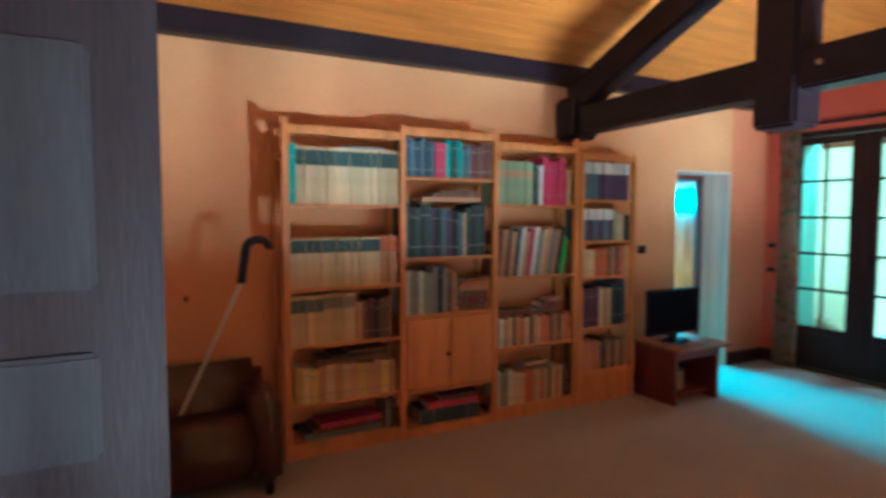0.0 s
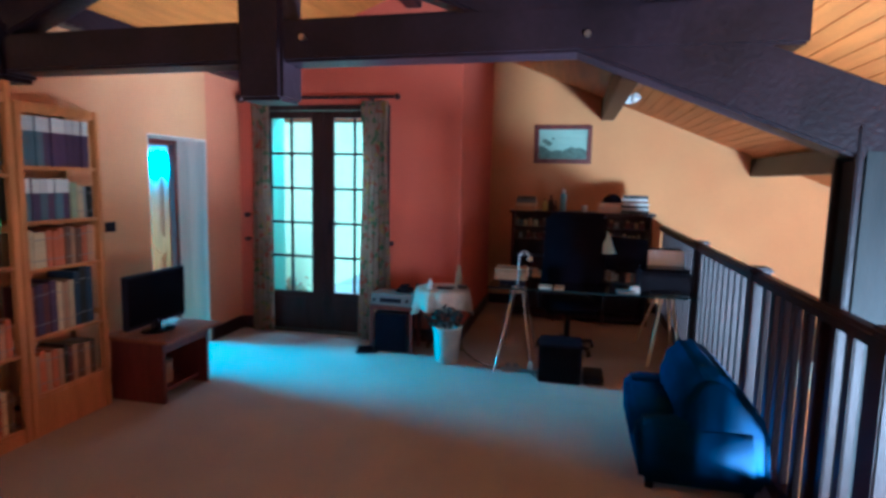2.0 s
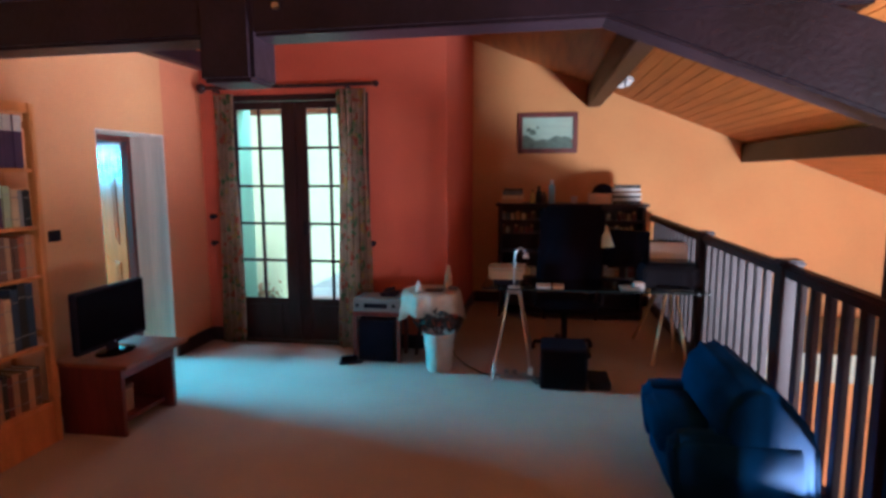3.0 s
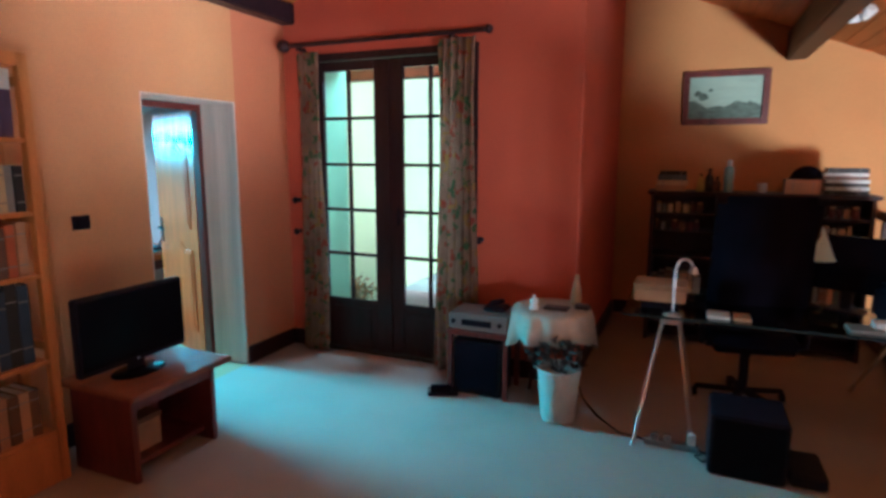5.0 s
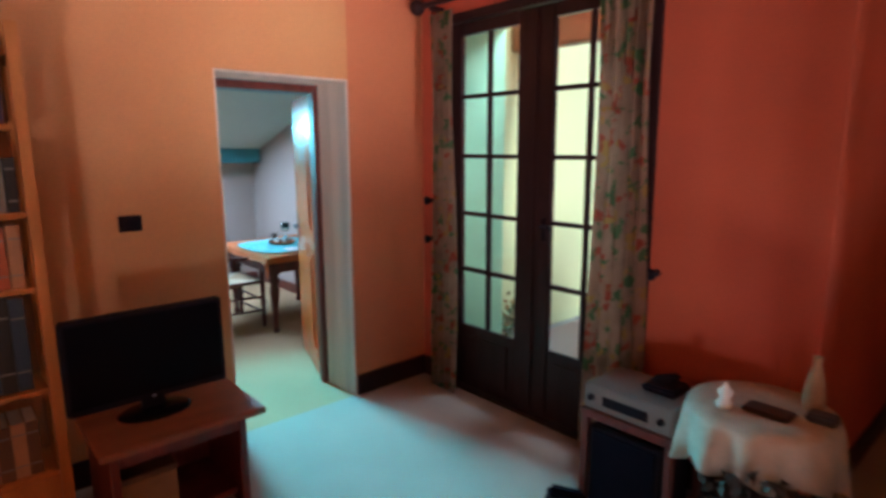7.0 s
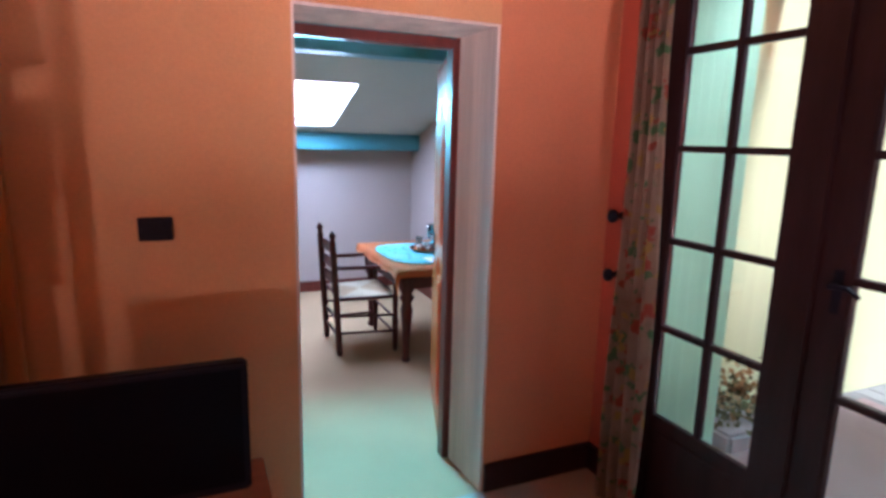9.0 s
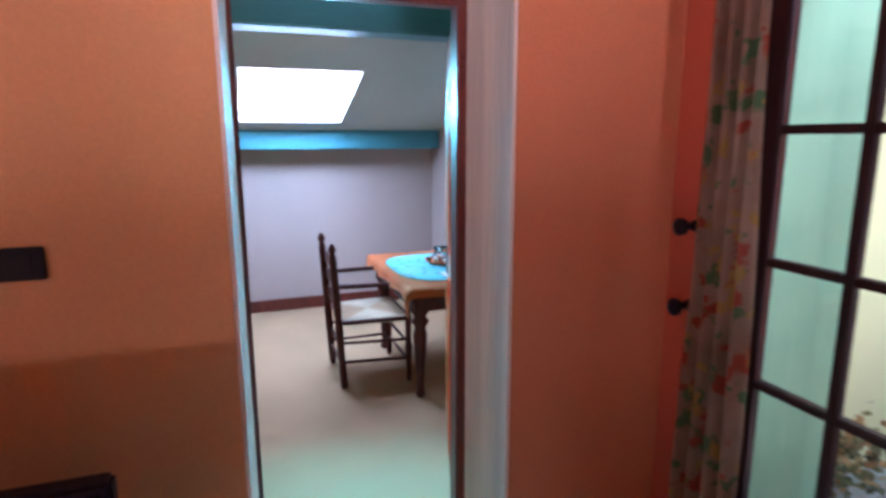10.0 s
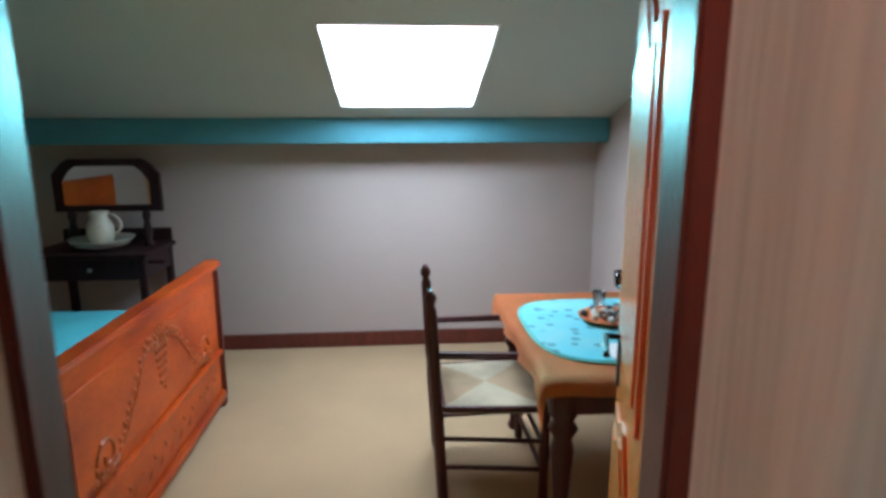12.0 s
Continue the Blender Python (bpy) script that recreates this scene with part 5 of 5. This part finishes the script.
for a in ((bx0 + 0.06, bx1 - 0.06, by0 + 0.05, by0 + 0.075), (bx0 + 0.06, bx1 - 0.06, by1 - 0.075, by1 - 0.05), (bx0 + 0.05, bx0 + 0.075, by0 + 0.08, by1 - 0.08), (bx1 - 0.075, bx1 - 0.05, by0 + 0.08, by1 - 0.08)):
    part("apron", B(a[0], a[1], a[2], a[3], 0.56, 0.684, bev=0.004), M_DKRED, tb)
legr = [(0.024, 0.0), (0.034, 0.02), (0.022, 0.05), (0.028, 0.2), (0.046, 0.40), (0.034, 0.45), (0.056, 0.49), (0.036, 0.52), (0.058, 0.555), (0.058, 0.684)]
lm = mesh_of("leg", lathe(bmesh.new(), 0, 0, legr, 16), M_DKRED)
for x in (bx0 + 0.1, bx1 - 0.1):
    for y in (by0 + 0.1, by1 - 0.1):
        ob = new("leg", lm)
        ob.matrix_basis, ob.parent = pose(x, y, 0), tb
M_CLOTH = mat("orange_tan_cloth", (0.70, 0.20, 0.06), 0.85, 0.1, 5, 160, 0.2)


def draped(x0, x1, y0, y1, z, drop, corner, m, label, name):
    """A cloth over a rectangular table top, its edges hanging, corners lower."""
    bm = bmesh.new()
    n = 26
    g = []
    for j in range(n + 1):
        row = []
        for i in range(n + 1):
            u, v = -1 + 2 * i / n, -1 + 2 * j / n
            ex, ey = max(0.0, abs(u) - 0.86) / 0.14, max(0.0, abs(v) - 0.86) / 0.14
            hx, hy = (x1 - x0) / 2 + 0.004, (y1 - y0) / 2 + 0.004
            x = (x0 + x1) / 2 + math.copysign(min(abs(u) / 0.86, 1.0) * hx + 0.012 * ex, u)
            y = (y0 + y1) / 2 + math.copysign(min(abs(v) / 0.86, 1.0) * hy + 0.012 * ey, v)
            zz = z - drop * max(ex, ey) - corner * ex * ey + 0.0015 * math.sin(9 * u + 4 * v)
            x += 0.010 * ex * math.sin(v * 11)
            y += 0.012 * ey * math.sin(u * 13)
            row.append(bm.verts.new((x, y, zz)))
        g.append(row)
    for j in range(n):
        for i in range(n):
            bm.faces.new((g[j][i], g[j][i + 1], g[j + 1][i + 1], g[j + 1][i])).smooth = True
    bmesh.ops.solidify(bm, geom=bm.faces[:], thickness=0.0025)
    return solid(name, bm, m, label, "tablecloth")


draped(bx0, bx1, by0, by1 - 0.0, 0.718, 0.055, 0.13, M_CLOTH, "plain orange-tan cloth draped over the dining table", "tablecloth")


def runner_mat():
    m = mat("blue_patterned_mat", (0.06, 0.48, 0.56), 0.85, 0.1, 5, 120, 0.2, tint=(0.16, 0.50, 0.52))
    n, l = m.node_tree.nodes, m.node_tree.links
    src = n["Principled BSDF"].inputs["Base Color"].links[0].from_socket
    tc, nz, r, mx = n.new("ShaderNodeTexCoord"), n.new("ShaderNodeTexVoronoi"), n.new("ShaderNodeMapRange"), n.new("ShaderNodeMix")
    nz.inputs["Scale"].default_value = 14
    l.new(tc.outputs["Object"], nz.inputs[0])
    r.inputs[1].default_value, r.inputs[2].default_value, r.inputs[3].default_value, r.inputs[4].default_value = 0.22, 0.3, 1, 0
    l.new(nz.outputs["Distance"], r.inputs[0])
    mx.data_type = "RGBA"
    mx.inputs[7].default_value = (0.05, 0.25, 0.30, 1)
    l.new(r.outputs[0], mx.inputs[0]), l.new(src, mx.inputs[6]), l.new(mx.outputs[2], n["Principled BSDF"].inputs["Base Color"])
    return m


M_RUN = runner_mat()
bm = bmesh.new()
pts = []
for k in range(40):
    an = 2 * math.pi * k / 40
    c, s = math.cos(an), math.sin(an)
    pts.append((-6.24 + 0.40 * math.copysign(abs(c) ** 0.6, c), 6.12 + 0.36 * math.copysign(abs(s) ** 0.6, s)))
prism(bm, pts, "z", 0.7245, 0.7275)
mt = solid("table_mat", bm, M_RUN, "rounded blue patterned mat on the table", "mat")
solid("mat_border", prism(bmesh.new(), [(-6.24 + (x + 6.24) * 1.04, 6.12 + (y - 6.12) * 1.045) for x, y in pts], "z", 0.7215, 0.7243), M_BOOK["teal"], "teal edging under the patterned mat", "mat")
pt = thing("fruit_dish", "terracotta dish with dark dried fruit", "dish")
part("dish", lathe(bmesh.new(), -6.30, 6.14, [(0.07, 0.728), (0.13, 0.745), (0.135, 0.752), (0.12, 0.748), (0.06, 0.736)], 28), M_BOOK["orange"], pt, smooth=True)
for k in range(16):
    an, r = k * 2.4, 0.02 + 0.006 * k
    fb = bmesh.new()
    bmesh.ops.create_icosphere(fb, subdivisions=2, radius=0.018, matrix=Matrix.Translation((-6.30 + r * math.cos(an), 6.14 + r * math.sin(an), 0.757)))
    part("fruit", fb, (M_BOOK["black"], M_BOOK["white"], M_BOOK["brown"])[k % 3], pt, smooth=True)
M_CLEAR = glass_mat("clear_glass", (0.95, 1.0, 0.98), 0.02)
solid("glass_vase", lathe(bmesh.new(), -6.50, 6.28, [(0.035, 0.728), (0.045, 0.733), (0.012, 0.76), (0.012, 0.80), (0.04, 0.83), (0.048, 0.90), (0.045, 0.90), (0.036, 0.832), (0.004, 0.81)], 20), M_CLEAR, "clear glass goblet on the blue mat", "glass", smooth=True)
solid("glass_tumbler", lathe(bmesh.new(), -6.52, 6.17, [(0.026, 0.728), (0.032, 0.80), (0.030, 0.80), (0.024, 0.735)], 18), M_CLEAR, "clear glass tumbler on the blue mat", "glass", smooth=True)
solid("folded_paper", B(-6.0, -5.84, 6.0, 6.12, 0.7285, 0.733), M_WHITE, "folded white paper on the blue mat", "paper")
nbx = thing("small_case", "open dark case on the table", "case")
part("tray", B(-5.98, -5.86, 6.22, 6.34, 0.7285, 0.75, bev=0.004), M_BLACK, nbx)
part("lid", beam(bmesh.new(), (-5.92, 6.345, 0.75), (-5.92, 6.38, 0.82), 0.12, 0.012, up=(0, -1, 0.3)), M_BLACK, nbx)

# ladder-back armchair, facing the table
ch = thing("ladder_back_chair", "dark wooden ladder-back armchair with a rush seat", "chair", at=pose(-6.31, 5.62, 0, 0, 0, 0))
postr = [(0.019, 0.0), (0.024, 0.03), (0.025, 0.42), (0.021, 0.46), (0.025, 0.5), (0.023, 0.86), (0.015, 0.885), (0.025, 0.905), (0.025, 0.92), (0.007, 0.95)]
pm = mesh_of("back_post", lathe(bmesh.new(), 0, 0, postr, 12), M_DKRED)
fm = mesh_of("front_post", lathe(bmesh.new(), 0, 0, [(0.016, 0.0), (0.02, 0.03), (0.021, 0.2), (0.027, 0.24), (0.02, 0.28), (0.022, 0.42), (0.015, 0.46), (0.024, 0.52), (0.014, 0.58), (0.022, 0.63), (0.018, 0.655)], 12), M_DKRED)
for s in (-1, 1):
    ob = new("back_post", pm)
    ob.matrix_basis, ob.parent = pose(s * 0.225, -0.245, 0, 3.0, 0, 0), ch
    ob = new("front_post", fm)
    ob.matrix_basis, ob.parent = pose(s * 0.26, 0.18, 0), ch
    arm = beam(bmesh.new(), (s * 0.225, -0.275, 0.672), (s * 0.26, 0.22, 0.665), 0.045, 0.026, bev=0.01)
    part("armrest", arm, M_DKRED, ch)
    for z in (0.17, 0.30):
        part("stretcher", rod(bmesh.new(), (s * 0.225, -0.25, z), (s * 0.26, 0.18, z - 0.01), 0.010), M_DKRED, ch)
for z in (0.14, 0.26):
    part("stretcher", rod(bmesh.new(), (-0.26, 0.18, z), (0.26, 0.18, z), 0.011), M_DKRED, ch)
    part("stretcher", rod(bmesh.new(), (-0.225, -0.25, z), (0.225, -0.25, z), 0.011), M_DKRED, ch)
for z in (0.52, 0.64, 0.76):
    sl_ = bmesh.new()
    pts2 = [(-0.22, z), (0.22, z)] + [(0.22 - 0.44 * k / 8, z + 0.065 + 0.02 * math.sin(math.pi * k / 8)) for k in range(9)]
    prism(sl_, pts2, "y", -0.262 - (z - 0.4) * 0.052, -0.25 - (z - 0.4) * 0.052)
    part("back_slat", sl_, M_DKRED, ch)
M_RUSH = mat("woven_rush", (0.50, 0.40, 0.27), 0.85, 0.2, 6, 140, 0.5)
# Darker copy of the rush: shade put into the colour of alternate seat quarters.
M_RUSH2 = mat("woven_rush_shadow_side", (0.42, 0.27, 0.15), 0.85, 0.2, 6, 140, 0.5)
cs = Vector((0, -0.035, 0.452))
cor = [Vector((-0.225, -0.24, 0.445)), Vector((0.225, -0.24, 0.445)), Vector((0.26, 0.19, 0.445)), Vector((-0.26, 0.19, 0.445))]
for k in range(4):
    bm = bmesh.new()
    a, b = cor[k], cor[(k + 1) % 4]
    vs = [bm.verts.new(a), bm.verts.new(b), bm.verts.new(cs)]
    lo = [bm.verts.new(v.co - Vector((0, 0, 0.03))) for v in vs]
    bm.faces.new(vs), bm.faces.new(lo[::-1])
    for i in range(3):
        bm.faces.new((vs[i], lo[i], lo[(i + 1) % 3], vs[(i + 1) % 3]))
    part("seat_weave", bm, M_RUSH if k % 2 else M_RUSH2, ch)
for a, b in zip(cor, cor[1:] + cor[:1]):
    part("seat_rail", rod(bmesh.new(), a - Vector((0, 0, 0.01)), b - Vector((0, 0, 0.01)), 0.014), M_DKRED, ch)

# bed
M_BED = mat("orange_walnut_veneer", (0.60, 0.085, 0.008), 0.32, 0.25, 2.2, 30, 0.1, spec=0.35, tint=(0.32, 0.032, 0.006), stretch=(1.2, 1, 2.5))
M_CARVE = mat("carved_relief", (0.50, 0.082, 0.013), 0.32, 0.25, 5, 50, 0.1)
bd = thing("bed", "carved reddish wooden bed with a pale blue cover", "bed")
f0, f1, fyb, fyf = -7.12, -5.45, 4.12, 4.18
part("footboard", B(f0 + 0.05, f1 - 0.05, fyb + 0.01, fyf - 0.01, 0.10, 0.82, bev=0.006), M_BED, bd)
part("top_rail", B(f0 - 0.02, f1 + 0.02, fyb - 0.015, fyf + 0.02, 0.82, 0.865, bev=0.014), M_BED, bd)
part("mid_rail", B(f0 + 0.05, f1 - 0.05, fyf - 0.009, fyf + 0.014, 0.33, 0.36, bev=0.006), M_BED, bd)
part("plinth", B(f0 + 0.05, f1 - 0.05, fyf - 0.009, fyf + 0.012, 0.06, 0.11, bev=0.006), M_BED, bd)
for x in (f0, f1 - 0.052):
    p = part("bed_post", B(x, x + 0.05, fyb - 0.005, fyf + 0.006, 0.05, 0.819, bev=0.012), M_REDWOOD, bd)
    part("post_foot", lathe(bmesh.new(), x + 0.026, (fyb + fyf) / 2, [(0.025, 0), (0.035, 0.02), (0.035, 0.04), (0.02, 0.05)], 14), M_REDWOOD, p)
for z0, z1 in ((0.37, 0.79),):
    part("raised_panel", B(f0 + 0.14, f1 - 0.14, fyf - 0.009, fyf + 0.004, z0 + 0.04, z1 - 0.03, bev=0.006), M_BED, bd)
# carving: garland of leaves, scrolls and a central bunch
bm = bmesh.new()
mid = (f0 + f1) / 2


def leafcarve(bm, x, z, an, ln, wd):
    d, s = Vector((math.cos(an), 0, math.sin(an))), Vector((-math.sin(an), 0, math.cos(an)))
    o = Vector((x, fyf + 0.004, z))
    vs = [bm.verts.new(o), bm.verts.new(o + d * ln * 0.5 + s * wd), bm.verts.new(o + d * ln), bm.verts.new(o + d * ln * 0.5 - s * wd), bm.verts.new(o + d * ln * 0.5 + Vector((0, 0.008, 0)))]
    for i in range(4):
        bm.faces.new((vs[i], vs[(i + 1) % 4], vs[4]))


for s in (-1, 1):
    prev = None
    for k in range(15):
        u = k / 14
        x = mid + s * (0.06 + 0.50 * u)
        z = 0.60 + 0.11 * math.cos(u * 4.2) - 0.14 * u * u
        cur = Vector((x, fyf + 0.004, z))
        if prev:
            rod(bm, prev, cur, 0.0055, seg=6)
        prev = cur
        for q in (1, -1):
            leafcarve(bm, x, z, (0.6 * q + (0 if s > 0 else math.pi)) + 0.5 * math.sin(k), 0.06, 0.016)
    prev = None
    for k in range(14):
        an = k * 0.5
        r = 0.075 * (1 - k / 17)
        cur = Vector((mid + s * (0.50 + r * math.cos(an)), fyf + 0.003, 0.46 + r * math.sin(an)))
        if prev:
            rod(bm, prev, cur, 0.009, seg=6)
        prev = cur
for k in range(22):
    row_, col = divmod(k, 4)
    bmesh.ops.create_icosphere(bm, subdivisions=1, radius=0.014, matrix=Matrix.Translation((mid + (col - 1.5) * 0.03 * (1 - row_ * 0.12), fyf + 0.002, 0.66 - row_ * 0.035)))
for k in range(9):
    leafcarve(bm, mid, 0.68, k * math.pi / 8, 0.10, 0.022)
tagged(part("carving", bm, M_CARVE, bd, "carved garland and fruit relief"), kind="stuff")
bm = bmesh.new()
for k in range(22):
    x = f0 + 0.2 + k * 0.055
    leafcarve(bm, x, 0.22, 0.9 * (-1) ** k, 0.06, 0.014)
tagged(part("lower_carving", bm, M_CARVE, bd), kind="stuff")
part("mattress", box(bmesh.new(), f0 + 0.04, f1 - 0.04, 2.3, fyb - 0.01, 0.25, 0.55, 0.06), M_WHITE, bd)
M_COVER = mat("pale_blue_bedcover", (0.03, 0.46, 0.52), 0.9, 0.08, 4, 120, 0.3)
bm = box(bmesh.new(), f0 + 0.0, f1 - 0.0, 2.32, fyb - 0.006, 0.40, 0.60, 0.06)
part("bedcover", bm, M_COVER, bd, "pale blue quilted cover", smooth=True)
for x in (f0 + 0.01, f1 - 0.04):
    part("side_rail", B(x, x + 0.03, 2.3, fyb, 0.22, 0.38, bev=0.004), M_BED, bd)
part("headboard", B(f0, f1, 2.22, 2.27, 0.05, 1.15, bev=0.01), M_BED, bd)

# washstand with mirror
wd = thing("washstand", "dark mahogany washstand with a tilting mirror", "washstand")
wx0, wx1, wy0, wy1 = -7.97, -7.50, 2.90, 3.62
part("top", B(wx0, wx1 + 0.02, wy0 - 0.02, wy1 + 0.02, 0.80, 0.83, bev=0.006), M_DKWOOD, wd)
part("splash_back", B(wx0, wx0 + 0.02, wy0, wy1, 0.831, 0.92, bev=0.004), M_DKWOOD, wd)
dr = part("drawer_front", B(wx1 - 0.03, wx1 - 0.005, wy0 + 0.05, wy1 - 0.05, 0.66, 0.795, bev=0.005), M_DKWOOD, wd)
part("knob", lathe(bmesh.new(), 0, 0, [(0.008, 0), (0.014, 0.015), (0.01, 0.022)], 12), M_STEEL, dr).matrix_basis = pose(wx1 - 0.005, 3.29, 0.73, 0, 90, 0)
for x in (wx0 + 0.005, wx1 - 0.05):
    for y in (wy0 + 0.004, wy1 - 0.05):
        part("leg", B(x, x + 0.045, y, y + 0.045, 0, 0.799, bev=0.005), M_DKWOOD, wd)
part("side_rail", B(wx0 + 0.05, wx1 - 0.05, wy1 - 0.03, wy1 - 0.01, 0.66, 0.799), M_DKWOOD, wd)
part("lower_shelf", B(wx0 + 0.03, wx1 - 0.03, wy0 + 0.03, wy1 - 0.03, 0.16, 0.18, bev=0.004), M_DKWOOD, wd)
part("towel_peg", rod(bmesh.new(), (wx1 - 0.08, wy1 - 0.01, 0.76), (wx1 - 0.08, wy1 + 0.09, 0.76), 0.012), M_DKWOOD, wd)
for y in (3.07, 3.54):
    part("mirror_post", lathe(bmesh.new(), -7.78, y, [(0.034, 0.83), (0.02, 0.86), (0.032, 0.93), (0.018, 0.99), (0.028, 1.03), (0.02, 1.059)], 12), M_DKWOOD, wd)


def arch_outline(y0, y1, z0, z1):
    n = 12
    return [(y0, z0), (y1, z0)] + [(y1 + (y0 - y1) * k / n, z1 - 0.10 + 0.10 * min(1.0, 2.2 * math.sin(math.pi * k / n)) ** 0.7) for k in range(n + 1)]


mf = part("mirror_frame", prism(bmesh.new(), arch_outline(2.98, 3.65, 1.06, 1.40), "x", -7.80, -7.765), M_DKWOOD, wd)
M_MIRROR = mat("silvered_glass", (0.8, 0.85, 0.85), 0.03, 0.0, 3, 20, 0.0, metal=1.0)
part("mirror_glass", prism(bmesh.new(), arch_outline(3.045, 3.585, 1.105, 1.355), "x", -7.764, -7.761), M_MIRROR, mf, "mirror glass")
M_CHINA = mat("cream_china", (0.68, 0.62, 0.50), 0.25, 0.1, 7, 60, 0.03)
solid("wash_basin", lathe(bmesh.new(), -7.70, 3.28, [(0.07, 0.831), (0.15, 0.85), (0.19, 0.895), (0.195, 0.90), (0.18, 0.897), (0.14, 0.86), (0.05, 0.845)], 32), M_CHINA, "cream china wash basin on the washstand", "basin", smooth=True)
jg = thing("water_jug", "cream china water jug standing in the basin", "jug")
part("jug_body", lathe(bmesh.new(), -7.70, 3.28, [(0.05, 0.85), (0.055, 0.86), (0.085, 0.92), (0.08, 0.98), (0.05, 1.03), (0.06, 1.07), (0.055, 1.07), (0.045, 1.03), (0.03, 1.0)], 24), M_CHINA, jg, smooth=True)
bm = tube(bmesh.new(), [(-7.70, 3.335 + 0.075 * math.cos(math.pi * (0.5 - k / 10)), 0.985 + 0.065 * math.sin(math.pi * (0.5 - k / 10))) for k in range(11)], 0.009)
part("handle", bm, M_CHINA, jg, smooth=True)

# flower trough on the terrace
fl = thing("flower_trough", "pale trough of autumn flowers on the terrace", "planter")
part("trough", B(-4.28, -3.98, 6.98, 7.36, -0.035, 0.10, bev=0.02), M_POT, fl)
M_LEAF = mat("olive_leaves", (0.16, 0.17, 0.05), 0.7, 0.3, 8, 60, 0.1)
M_PETAL = mat("ochre_petals", (0.50, 0.30, 0.10), 0.7, 0.3, 8, 60, 0.1)
for nm, mm, cnt, seedz in (("leaves", M_LEAF, 260, 0.0), ("flowers", M_PETAL, 150, 0.05)):
    bm = bmesh.new()
    for i in range(cnt):
        p = Vector((rng.gauss(-4.13, 0.08), rng.gauss(7.17, 0.11), 0.10 + abs(rng.gauss(0.09, 0.09)) + seedz))
        d = Vector((rng.uniform(-1, 1), rng.uniform(-1, 1), rng.uniform(-0.2, 1))).normalized()
        s = d.orthogonal().normalized() * 0.015
        bm.faces.new([bm.verts.new(p), bm.verts.new(p + d * 0.025 + s), bm.verts.new(p + d * 0.05), bm.verts.new(p + d * 0.025 - s)])
    part(nm, bm, mm, fl)
